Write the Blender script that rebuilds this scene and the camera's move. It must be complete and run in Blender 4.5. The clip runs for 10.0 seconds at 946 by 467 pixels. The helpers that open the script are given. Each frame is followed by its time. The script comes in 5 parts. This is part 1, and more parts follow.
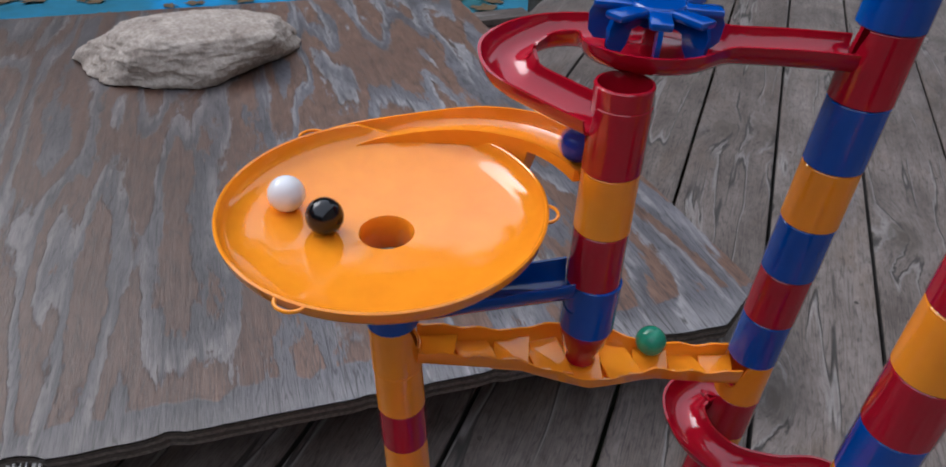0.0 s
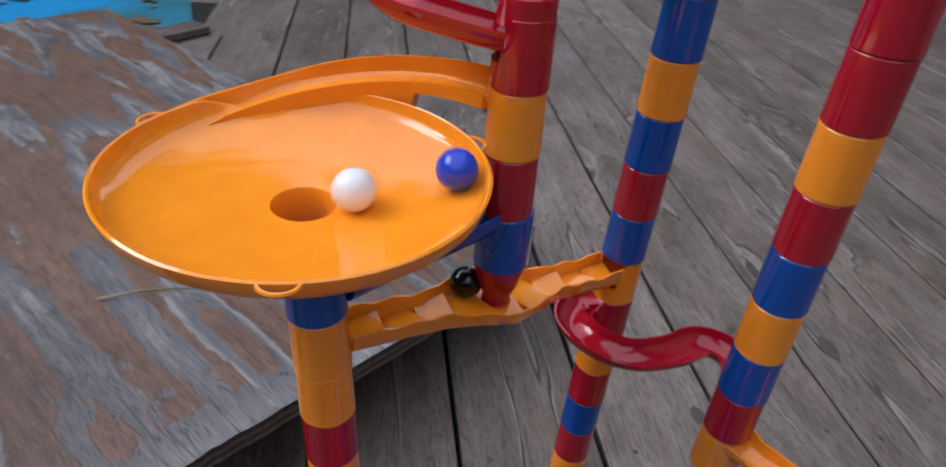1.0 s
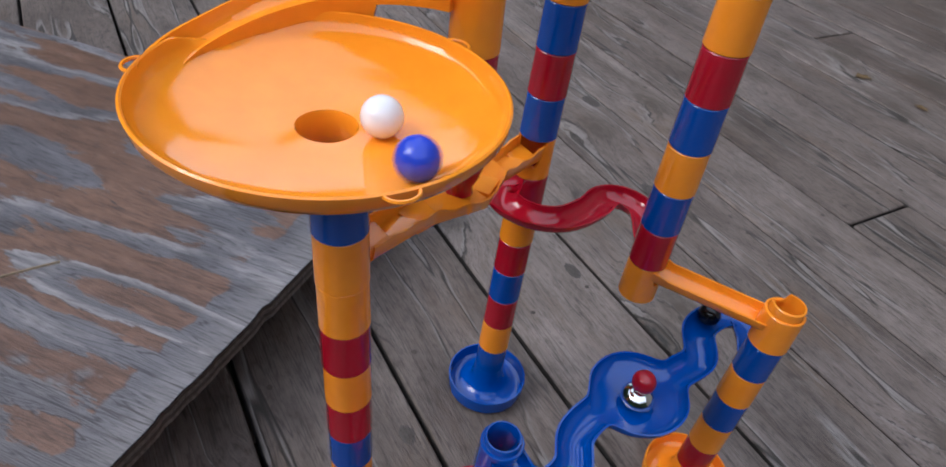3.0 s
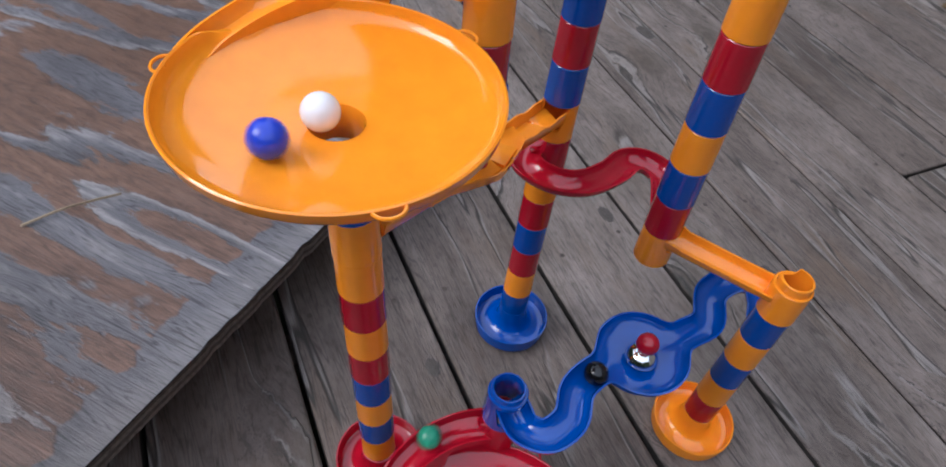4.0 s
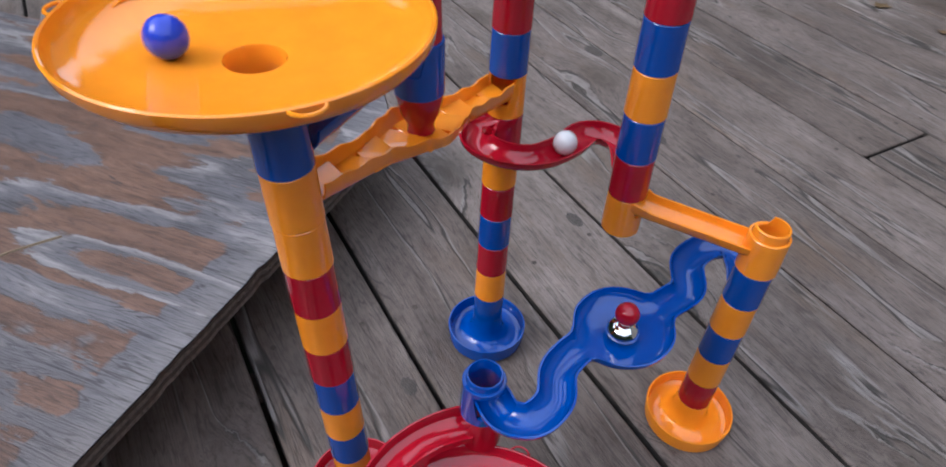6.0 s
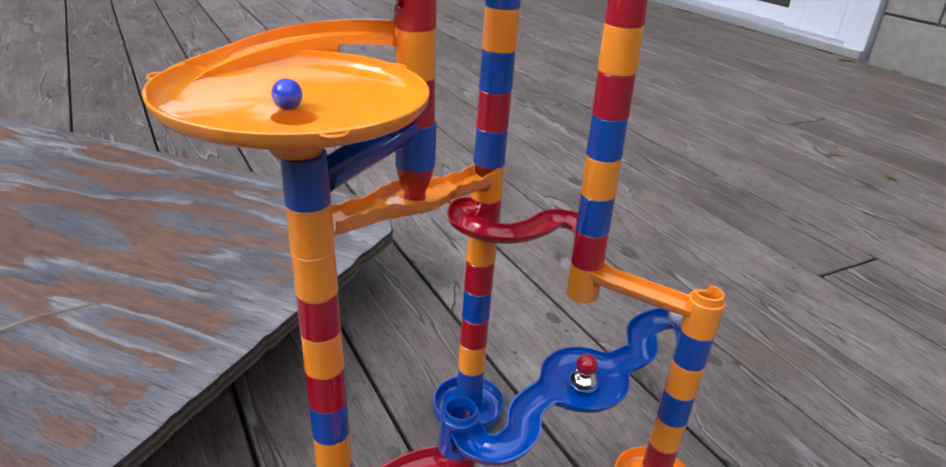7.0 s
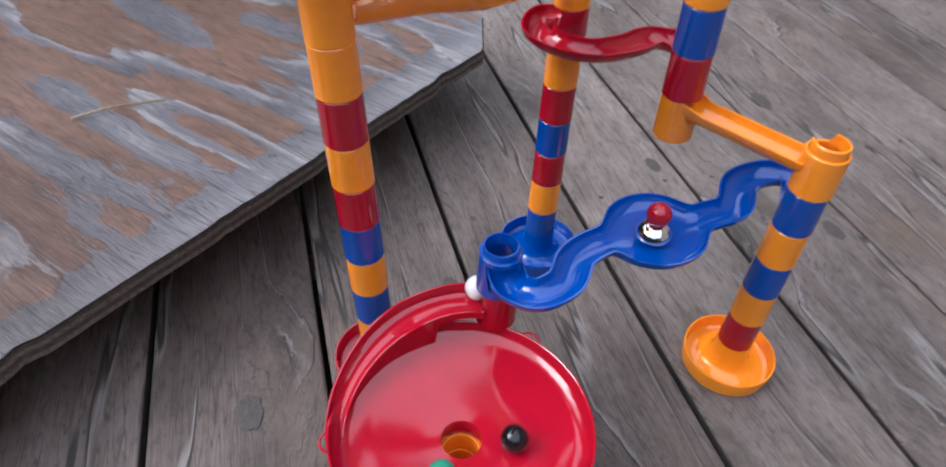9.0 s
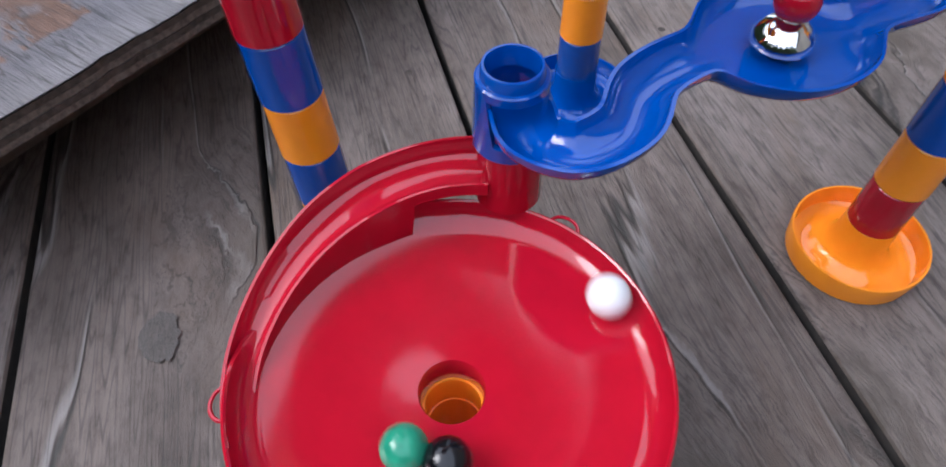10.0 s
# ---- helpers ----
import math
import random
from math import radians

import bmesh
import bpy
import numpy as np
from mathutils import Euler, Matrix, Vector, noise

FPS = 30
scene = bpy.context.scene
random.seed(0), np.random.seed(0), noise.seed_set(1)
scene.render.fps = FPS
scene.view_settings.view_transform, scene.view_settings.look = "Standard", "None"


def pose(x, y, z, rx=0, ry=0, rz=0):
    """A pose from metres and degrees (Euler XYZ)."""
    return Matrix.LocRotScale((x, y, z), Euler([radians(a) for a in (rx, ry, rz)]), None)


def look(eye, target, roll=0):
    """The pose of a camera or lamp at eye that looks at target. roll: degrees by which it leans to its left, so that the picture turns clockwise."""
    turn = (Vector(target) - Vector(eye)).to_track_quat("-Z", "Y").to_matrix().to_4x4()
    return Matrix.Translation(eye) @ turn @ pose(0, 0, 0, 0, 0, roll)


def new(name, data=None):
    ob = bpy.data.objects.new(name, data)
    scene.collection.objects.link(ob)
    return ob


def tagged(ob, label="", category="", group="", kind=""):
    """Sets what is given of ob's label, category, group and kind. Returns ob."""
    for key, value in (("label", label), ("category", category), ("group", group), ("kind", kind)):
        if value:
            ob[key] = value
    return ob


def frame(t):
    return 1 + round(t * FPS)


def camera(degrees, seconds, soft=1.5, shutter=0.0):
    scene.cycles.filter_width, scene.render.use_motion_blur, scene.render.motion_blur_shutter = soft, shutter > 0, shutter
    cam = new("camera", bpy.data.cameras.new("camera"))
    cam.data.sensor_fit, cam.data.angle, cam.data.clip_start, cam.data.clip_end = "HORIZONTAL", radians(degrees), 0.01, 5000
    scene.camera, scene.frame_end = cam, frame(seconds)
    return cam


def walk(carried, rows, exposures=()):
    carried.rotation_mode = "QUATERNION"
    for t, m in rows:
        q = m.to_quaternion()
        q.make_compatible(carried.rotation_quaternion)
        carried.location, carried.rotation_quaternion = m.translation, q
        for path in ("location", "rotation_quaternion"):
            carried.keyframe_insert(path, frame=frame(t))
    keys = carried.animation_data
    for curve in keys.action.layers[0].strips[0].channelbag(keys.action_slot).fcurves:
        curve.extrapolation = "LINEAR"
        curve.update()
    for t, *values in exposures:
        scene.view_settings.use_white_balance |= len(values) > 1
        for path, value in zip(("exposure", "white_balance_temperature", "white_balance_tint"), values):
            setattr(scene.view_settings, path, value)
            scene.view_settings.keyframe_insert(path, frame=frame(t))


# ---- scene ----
cam = camera(70.6, 10.0, soft=1.75, shutter=0.25)
# seconds, eye x y z, yaw, pitch, roll
PATH = [
    (0, 0.2459, -0.0836, 0.5790, 65.04, -37.21, 2.70),
    (0.5, 0.2476, -0.0986, 0.5695, 56.62, -37.34, 4.37),
    (1, 0.1810, -0.1690, 0.5308, 33.72, -33.85, 6.18),
    (1.5, 0.1492, -0.2133, 0.5033, 21.14, -32.22, 5.13),
    (2, 0.1030, -0.2422, 0.4987, 11.27, -31.80, 1.82),
    (2.2, 0.1083, -0.2374, 0.5001, 12.73, -33.00, 2.64),
    (3.3, 0.0975, -0.2450, 0.5496, 9.52, -41.92, 10.89),
    (3.5, 0.1048, -0.2402, 0.5614, 12.86, -44.01, 9.41),
    (4, 0.1192, -0.2270, 0.5793, 15.12, -47.68, 7.86),
    (4.5, 0.1193, -0.2270, 0.5831, 15.18, -51.90, 9.79),
    (5, 0.1389, -0.2408, 0.5942, 20.58, -47.72, 5.00),
    (5.5, 0.1470, -0.2543, 0.5585, 17.74, -41.78, 3.41),
    (6, 0.1442, -0.2444, 0.5168, 13.32, -41.78, 3.12),
    (6.2, 0.1423, -0.2580, 0.5044, 11.74, -37.58, 3.34),
    (7.3, 0.2101, -0.3938, 0.5320, 15.07, -28.73, 4.65),
    (7.5, 0.2248, -0.4244, 0.5634, 15.49, -28.71, 4.95),
    (8, 0.2574, -0.4416, 0.5957, 16.54, -34.81, 7.51),
    (8.5, 0.2598, -0.3745, 0.5547, 23.02, -39.95, 4.24),
    (9, 0.2220, -0.2775, 0.4631, 26.58, -42.99, 2.79),
    (9.5, 0.2111, -0.2022, 0.3637, 30.35, -47.45, -1.20),
    (10, 0.1839, -0.1644, 0.3152, 30.39, -52.69, -1.28),
]
walk(cam, [(t, pose(x, y, z, 90 + p, 0, w) @ pose(0, 0, 0, 0, 0, r)) for t, x, y, z, w, p, r in PATH],
     exposures=[(0.0, 0.70, 5770, 10), (1.0, 0.74, 5770, 10), (2.0, 0.84, 5720, 10), (3.5, 0.84, 5720, 10), (4.5, 1.07, 5670, 11), (5.0, 1.20, 5670, 11), (6.0, 1.13, 5720, 11), (7.5, 1.39, 5770, 12), (8.5, 1.49, 5770, 12), (9.2, 1.44, 5720, 12), (10.0, 1.42, 5670, 12)])

# ---- world and light: bright overcast afternoon, open sky over a pool ----
world = bpy.data.worlds.new("sky")
scene.world = world
world.use_nodes = True
wn, wl = world.node_tree.nodes, world.node_tree.links
sky = wn.new("ShaderNodeTexSky")
sky.sky_type, sky.sun_disc = "NISHITA", False
sky.sun_elevation, sky.sun_rotation = radians(40), radians(-120)
sky.air_density, sky.dust_density, sky.ozone_density = 1.0, 4.0, 1.0
cloud = wn.new("ShaderNodeMixRGB")
cloud.inputs[0].default_value = 0.6
cloud.inputs[2].default_value = (8.2, 8.25, 8.4, 1)
wl.new(sky.outputs[0], cloud.inputs[1])
wl.new(cloud.outputs[0], wn["Background"].inputs[0])
wn["Background"].inputs[1].default_value = 0.125
sun = new("sun", bpy.data.lights.new("sun", "SUN"))
sun.data.energy, sun.data.angle, sun.data.color = 0.85, radians(34), (1.0, 0.97, 0.92)
sun.matrix_world = look((-2.6, -1.5, 2.5), (0, 0, 0))


# ---- node helpers ----
def material(name):
    m = bpy.data.materials.new(name)
    m.use_nodes = True
    return m, m.node_tree.nodes, m.node_tree.links, m.node_tree.nodes["Principled BSDF"]


def put(links, a, b):
    links.new(a, b)


def noise_node(n, l, vec, scale, detail=4.0, rough=0.55, distort=0.0):
    t = n.new("ShaderNodeTexNoise")
    t.inputs["Scale"].default_value, t.inputs["Detail"].default_value = scale, detail
    t.inputs["Roughness"].default_value, t.inputs["Distortion"].default_value = rough, distort
    if vec is not None:
        l.new(vec, t.inputs["Vector"])
    return t


def ramp(n, l, fac, stops):
    r = n.new("ShaderNodeValToRGB")
    while len(r.color_ramp.elements) < len(stops):
        r.color_ramp.elements.new(0.5)
    for e, (pos, col) in zip(r.color_ramp.elements, stops):
        e.position, e.color = pos, (*col, 1) if len(col) == 3 else col
    l.new(fac, r.inputs[0])
    return r


def thin_lines(n, l, fac, levels, half, depth):
    """1 on plain wood, a dark hairline wherever the field crosses one of the levels."""
    stops = []
    for q in levels:
        stops += [(q - half, (1, 1, 1)), (q, (depth,) * 3), (q + half, (1, 1, 1))]
    return ramp(n, l, fac, stops)


def mapping(n, l, vec, scale=(1, 1, 1), rot=(0, 0, 0)):
    m = n.new("ShaderNodeMapping")
    m.inputs["Scale"].default_value, m.inputs["Rotation"].default_value = scale, rot
    l.new(vec, m.inputs["Vector"])
    return m


def mix(n, l, kind, fac, a, b):
    m = n.new("ShaderNodeMixRGB")
    m.blend_type = kind
    for sock, v in zip(m.inputs, (fac, a, b)):
        if isinstance(v, (int, float)):
            sock.default_value = v
        elif isinstance(v, tuple):
            sock.default_value = (*v, 1)
        else:
            l.new(v, sock)
    return m


def bump(n, l, height, strength, dist, shader):
    b = n.new("ShaderNodeBump")
    b.inputs["Strength"].default_value, b.inputs["Distance"].default_value = strength, dist
    l.new(height, b.inputs["Height"])
    l.new(b.outputs[0], shader.inputs["Normal"])
    return b


def plastic(name, colour, rough=0.22, sss=0.0):
    m, n, l, s = material(name)
    tc = n.new("ShaderNodeTexCoord")
    big = noise_node(n, l, tc.outputs["Object"], 55, 3)
    tint = ramp(n, l, big.outputs[0], [(0.3, tuple(c * 0.93 for c in colour)), (0.7, tuple(min(1, c * 1.05) for c in colour))])
    l.new(tint.outputs[0], s.inputs["Base Color"])
    scuff = noise_node(n, l, tc.outputs["Object"], 240, 5, 0.65)
    r = ramp(n, l, scuff.outputs[0], [(0.35, (rough * 0.8,) * 3), (0.75, (rough * 1.5,) * 3)])
    l.new(r.outputs[0], s.inputs["Roughness"])
    s.inputs["IOR"].default_value = 1.59
    if sss:
        s.inputs["Subsurface Weight"].default_value = sss
        s.inputs["Subsurface Radius"].default_value = (0.004, 0.002, 0.0006)
        s.inputs["Subsurface Scale"].default_value = 0.5
    bump(n, l, big.outputs[0], 0.03, 0.0006, s)
    return m


YELLOW = plastic("yellow_plastic", (1.0, 0.312, 0.012), 0.08, 0.05)
RED = plastic("red_plastic", (0.40, 0.0045, 0.019), 0.07)
BLUE = plastic("blue_plastic", (0.002, 0.066, 0.365), 0.10)
PAINT = {"Y": YELLOW, "R": RED, "B": BLUE}
WORD = {"Y": "yellow", "R": "red", "B": "blue"}


def simple(name, colour, rough=0.5, metal=0.0, grain=60.0, vary=0.12, coat=0.0):
    m, n, l, s = material(name)
    tc = n.new("ShaderNodeTexCoord")
    g = noise_node(n, l, tc.outputs["Object"], grain, 5, 0.6)
    c = ramp(n, l, g.outputs[0], [(0.3, tuple(v * (1 - vary) for v in colour)), (0.7, tuple(min(1, v * (1 + vary)) for v in colour))])
    l.new(c.outputs[0], s.inputs["Base Color"])
    s.inputs["Roughness"].default_value, s.inputs["Metallic"].default_value = rough, metal
    s.inputs["Coat Weight"].default_value = coat
    bump(n, l, g.outputs[0], 0.1, 0.001, s)
    return m


CHROME = simple("chrome", (0.85, 0.85, 0.86), 0.07, 1.0, 40, 0.03)
WHITE_GLASS = simple("white_marble_glass", (0.82, 0.82, 0.84), 0.1, 0, 90, 0.02)
BLACK_GLASS = simple("black_marble_glass", (0.006, 0.006, 0.008), 0.06, 0, 90, 0.1)
BLUE_GLASS = simple("blue_marble_glass", (0.026, 0.062, 0.55), 0.1, 0, 90, 0.08)
GREEN_GLASS = simple("green_marble_glass", (0.03, 0.27, 0.16), 0.1, 0, 70, 0.35)


def deck_material():
    m, n, l, s = material("weathered_deck_wood")
    tc, info = n.new("ShaderNodeTexCoord"), n.new("ShaderNodeObjectInfo")
    shift = n.new("ShaderNodeVectorMath")
    shift.operation = "MULTIPLY_ADD"
    comb = n.new("ShaderNodeCombineXYZ")
    for i in range(3):
        l.new(info.outputs["Random"], comb.inputs[i])
    l.new(comb.outputs[0], shift.inputs[0])
    shift.inputs[1].default_value = (37.0, 11.0, 5.0)
    l.new(tc.outputs["Object"], shift.inputs[2])
    v = shift.outputs[0]
    # scattered knots bend the grain around them
    kv = mapping(n, l, v, (3.0, 5.2, 0.0))
    kn = n.new("ShaderNodeTexVoronoi")
    kn.voronoi_dimensions = "2D"
    kn.inputs["Scale"].default_value, kn.inputs["Randomness"].default_value = 1.0, 1.0
    l.new(kv.outputs[0], kn.inputs["Vector"])
    gate = n.new("ShaderNodeSeparateColor")
    l.new(kn.outputs["Color"], gate.inputs[0])
    some = ramp(n, l, gate.outputs[0], [(0.36, (0, 0, 0)), (0.44, (1, 1, 1))])
    jag = noise_node(n, l, mapping(n, l, v, (45, 80, 1)).outputs[0], 1.0, 4, 0.65)
    dist = mix(n, l, "ADD", 0.12, kn.outputs["Distance"], jag.outputs[0])
    knot0 = ramp(n, l, dist.outputs[0], [(0.10, (1, 1, 1)), (0.40, (0, 0, 0))])
    knot = mix(n, l, "MULTIPLY", 1.0, knot0.outputs[0], some.outputs[0])
    core0 = ramp(n, l, dist.outputs[0], [(0.09, (1, 1, 1)), (0.12, (0.45, 0.45, 0.45)), (0.15, (0.75, 0.75, 0.75)), (0.19, (0.12, 0.12, 0.12)), (0.30, (0, 0, 0))])
    core = mix(n, l, "MULTIPLY", 1.0, core0.outputs[0], some.outputs[0])
    bend = n.new("ShaderNodeVectorMath")
    bend.operation = "MULTIPLY_ADD"
    l.new(knot.outputs[0], bend.inputs[0])
    bend.inputs[1].default_value = (0.0, 0.035, 0.0)
    l.new(v, bend.inputs[2])
    wob = noise_node(n, l, mapping(n, l, v, (1.6, 4, 1)).outputs[0], 1.3, 2)
    bend2 = n.new("ShaderNodeVectorMath")
    bend2.operation = "MULTIPLY_ADD"
    l.new(wob.outputs["Color"], bend2.inputs[0])
    bend2.inputs[1].default_value = (0.0, 0.03, 0.0)
    l.new(bend.outputs[0], bend2.inputs[2])
    gv = bend2.outputs[0]
    fine = noise_node(n, l, mapping(n, l, gv, (34, 560, 1)).outputs[0], 1.0, 4, 0.7)
    rings = noise_node(n, l, mapping(n, l, gv, (2.2, 60, 1)).outputs[0], 1.0, 3, 0.6)
    speck = noise_node(n, l, mapping(n, l, v, (70, 170, 1)).outputs[0], 1.0, 5, 0.7)
    stain = noise_node(n, l, mapping(n, l, v, (4.0, 9, 1)).outputs[0], 1.6, 6, 0.65)
    rust = noise_node(n, l, mapping(n, l, v, (5.5, 13, 1), (0, 0, 0.1)).outputs[0], 1.0, 5, 0.6)
    # long checks: where a stretched field crosses its middle value, broken up by a second field
    field = noise_node(n, l, mapping(n, l, gv, (1.5, 17, 1)).outputs[0], 1.0, 3, 0.5)
    part_ = noise_node(n, l, mapping(n, l, v, (3.4, 11, 1)).outputs[0], 1.0, 2)
    broken = ramp(n, l, part_.outputs[0], [(0.43, (0, 0, 0)), (0.50, (1, 1, 1))])
    line = ramp(n, l, field.outputs[0], [(0.487, (0, 0, 0)), (0.495, (1, 1, 1)), (0.501, (1, 1, 1)), (0.508, (0, 0, 0))])
    crack = mix(n, l, "MULTIPLY", 1.0, line.outputs[0], broken.outputs[0])
    lip = ramp(n, l, field.outputs[0], [(0.505, (0, 0, 0)), (0.513, (0.4, 0.4, 0.4)), (0.535, (0, 0, 0))])
    fringe = mix(n, l, "MULTIPLY", 1.0, lip.outputs[0], broken.outputs[0])
    strand = noise_node(n, l, mapping(n, l, gv, (3.0, 62, 1)).outputs[0], 1.0, 2, 0.5)
    hair = thin_lines(n, l, strand.outputs[0], (0.36, 0.43, 0.49, 0.55, 0.62), 0.009, 0.42)
    base = ramp(n, l, rings.outputs[0], [(0.28, (0.190, 0.166, 0.150)), (0.42, (0.228, 0.203, 0.187)), (0.58, (0.252, 0.227, 0.212)), (0.74, (0.295, 0.272, 0.257))])
    c1 = mix(n, l, "MULTIPLY", 0.65, base.outputs[0], ramp(n, l, fine.outputs[0], [(0.30, (0.62, 0.60, 0.58)), (0.46, (0.95, 0.94, 0.93)), (0.65, (1.08, 1.08, 1.08))]).outputs[0])
    c1b = mix(n, l, "MULTIPLY", 0.85, c1.outputs[0], ramp(n, l, speck.outputs[0], [(0.32, (0.55, 0.53, 0.51)), (0.5, (1, 1, 1)), (0.7, (1.15, 1.15, 1.15))]).outputs[0])
    c2 = mix(n, l, "MULTIPLY", 0.85, c1b.outputs[0], ramp(n, l, stain.outputs[0], [(0.3, (0.45, 0.41, 0.38)), (0.5, (0.95, 0.94, 0.93)), (0.66, (1.32, 1.32, 1.33))]).outputs[0])
    c2b = mix(n, l, "MIX", ramp(n, l, rust.outputs[0], [(0.55, (0, 0, 0)), (0.72, (0.6, 0.6, 0.6))]).outputs[0], c2.outputs[0], (0.205, 0.150, 0.105))
    tone = ramp(n, l, info.outputs["Random"], [(0.0, (0.48, 0.415, 0.38)), (0.35, (0.58, 0.52, 0.485)), (0.65, (0.665, 0.60, 0.57)), (1.0, (0.84, 0.78, 0.745))])
    c3 = mix(n, l, "MULTIPLY", 1.0, c2b.outputs[0], tone.outputs[0])
    c3b = mix(n, l, "MIX", fringe.outputs[0], c3.outputs[0], (0.42, 0.40, 0.385))
    c3c = mix(n, l, "MULTIPLY", 0.95, c3b.outputs[0], hair.outputs[0])
    c4 = mix(n, l, "MIX", core.outputs[0], c3c.outputs[0], (0.082, 0.064, 0.050))
    c5 = mix(n, l, "MIX", crack.outputs[0], c4.outputs[0], (0.04, 0.034, 0.029))
    l.new(c5.outputs[0], s.inputs["Base Color"])
    s.inputs["Roughness"].default_value = 0.58
    h = mix(n, l, "SUBTRACT", 0.9, fine.outputs[0], crack.outputs[0])
    h2 = mix(n, l, "ADD", 0.6, h.outputs[0], speck.outputs[0])
    bump(n, l, h2.outputs[0], 0.7, 0.0018, s)
    return m


def ply_material():
    """Blue-grey bare veneer with dark grain lines and crisp brown islands of the old face along the growth figure."""
    m, n, l, s = material("weathered_plywood")
    tc = n.new("ShaderNodeTexCoord")
    v = tc.outputs["Object"]
    warp = noise_node(n, l, mapping(n, l, v, (2.6, 4.5, 1)).outputs[0], 1.6, 2, 0.5)
    vm = n.new("ShaderNodeVectorMath")
    vm.operation = "MULTIPLY_ADD"
    l.new(warp.outputs["Color"], vm.inputs[0])
    vm.inputs[1].default_value = (0.0, 0.035, 0.0)
    l.new(v, vm.inputs[2])
    gv = vm.outputs[0]
    rag = noise_node(n, l, mapping(n, l, v, (24, 90, 1)).outputs[0], 1.0, 6, 0.7)
    # the flat-sawn figure: nested loops, levels of one slow field
    figure = noise_node(n, l, mapping(n, l, v, (1.6, 9.5, 1)).outputs[0], 1.0, 2, 0.4, 0.0)
    torn = mix(n, l, "ADD", 0.12, figure.outputs[0], rag.outputs[0])
    lines = noise_node(n, l, mapping(n, l, gv, (4.5, 95, 1)).outputs[0], 1.0, 2, 0.5)
    grain = thin_lines(n, l, lines.outputs[0], (0.34, 0.41, 0.47, 0.53, 0.59, 0.66), 0.014, 0.22)
    fine = noise_node(n, l, mapping(n, l, v, (50, 640, 1)).outputs[0], 1.0, 4, 0.72)
    patch = noise_node(n, l, mapping(n, l, v, (5.0, 13, 1)).outputs[0], 1.0, 5, 0.6, 0.3)
    wide = noise_node(n, l, v, 3.6, 4, 0.6)
    grey = ramp(n, l, patch.outputs[0], [(0.30, (0.080, 0.075, 0.083)), (0.46, (0.130, 0.128, 0.146)), (0.60, (0.180, 0.179, 0.203)), (0.72, (0.28, 0.279, 0.302))])
    g2 = mix(n, l, "MULTIPLY", 0.9, grey.outputs[0], grain.outputs[0])
    brown = ramp(n, l, rag.outputs[0], [(0.28, (0.070, 0.041, 0.030)), (0.46, (0.162, 0.093, 0.064)), (0.7, (0.225, 0.134, 0.096))])
    b2 = mix(n, l, "MULTIPLY", 0.55, brown.outputs[0], grain.outputs[0])
    on, off = (1, 1, 1), (0, 0, 0)
    isles = ramp(n, l, torn.outputs[0], [(0.398, off), (0.404, on), (0.475, on), (0.481, off), (0.545, off), (0.551, on), (0.617, on), (0.623, off), (0.680, off), (0.686, on)])
    # the sheet's rim has lost its face
    sep = n.new("ShaderNodeSeparateXYZ")
    l.new(v, sep.inputs[0])
    edge = n.new("ShaderNodeMapRange")
    edge.inputs["From Min"].default_value, edge.inputs["From Max"].default_value = -0.045, 0.0
    l.new(sep.outputs[0], edge.inputs["Value"])
    gone = mix(n, l, "ADD", 1.0, edge.outputs[0], mix(n, l, "MULTIPLY", 1.0, patch.outputs[0], (1.25, 1.25, 1.25)).outputs[0])
    keep = ramp(n, l, gone.outputs[0], [(0.80, on), (0.86, off)])
    mask = mix(n, l, "MULTIPLY", 1.0, isles.outputs[0], keep.outputs[0])
    c1 = mix(n, l, "MIX", mask.outputs[0], g2.outputs[0], b2.outputs[0])
    c2 = mix(n, l, "MULTIPLY", 0.4, c1.outputs[0], ramp(n, l, fine.outputs[0], [(0.32, (0.38, 0.38, 0.38)), (0.5, (1, 1, 1)), (0.65, (1.2, 1.2, 1.2))]).outputs[0])
    pale = n.new("ShaderNodeMapRange")
    pale.inputs["From Min"].default_value, pale.inputs["From Max"].default_value = -0.05, 0.0
    l.new(sep.outputs[0], pale.inputs["Value"])
    bare = mix(n, l, "MULTIPLY", 1.0, fine.outputs[0], pale.outputs[0])
    bm_ = ramp(n, l, bare.outputs[0], [(0.22, (0, 0, 0)), (0.45, (0.25, 0.25, 0.25))])
    rimmed = ramp(n, l, torn.outputs[0], [(0.480, off), (0.488, (0.5, 0.5, 0.5)), (0.52, off), (0.620, off), (0.628, (0.6, 0.6, 0.6)), (0.665, off)])
    frayed = mix(n, l, "MULTIPLY", 1.0, rimmed.outputs[0], ramp(n, l, lines.outputs[0], [(0.40, off), (0.55, on)]).outputs[0])
    c2b = mix(n, l, "MIX", frayed.outputs[0], c2.outputs[0], (0.46, 0.45, 0.455))
    c3 = mix(n, l, "MIX", bm_.outputs[0], c2b.outputs[0], (0.36, 0.355, 0.36))
    chips = ramp(n, l, noise_node(n, l, mapping(n, l, v, (16, 60, 1)).outputs[0], 1.0, 5, 0.7).outputs[0], [(0.70, off), (0.74, (0.7, 0.7, 0.7))])
    c3b = mix(n, l, "MIX", chips.outputs[0], c3.outputs[0], (0.42, 0.40, 0.39))
    checks = ramp(n, l, noise_node(n, l, mapping(n, l, gv, (2.4, 42, 1)).outputs[0], 1.0, 2, 0.5).outputs[0], [(0.494, off), (0.4975, on), (0.5025, on), (0.506, off)])
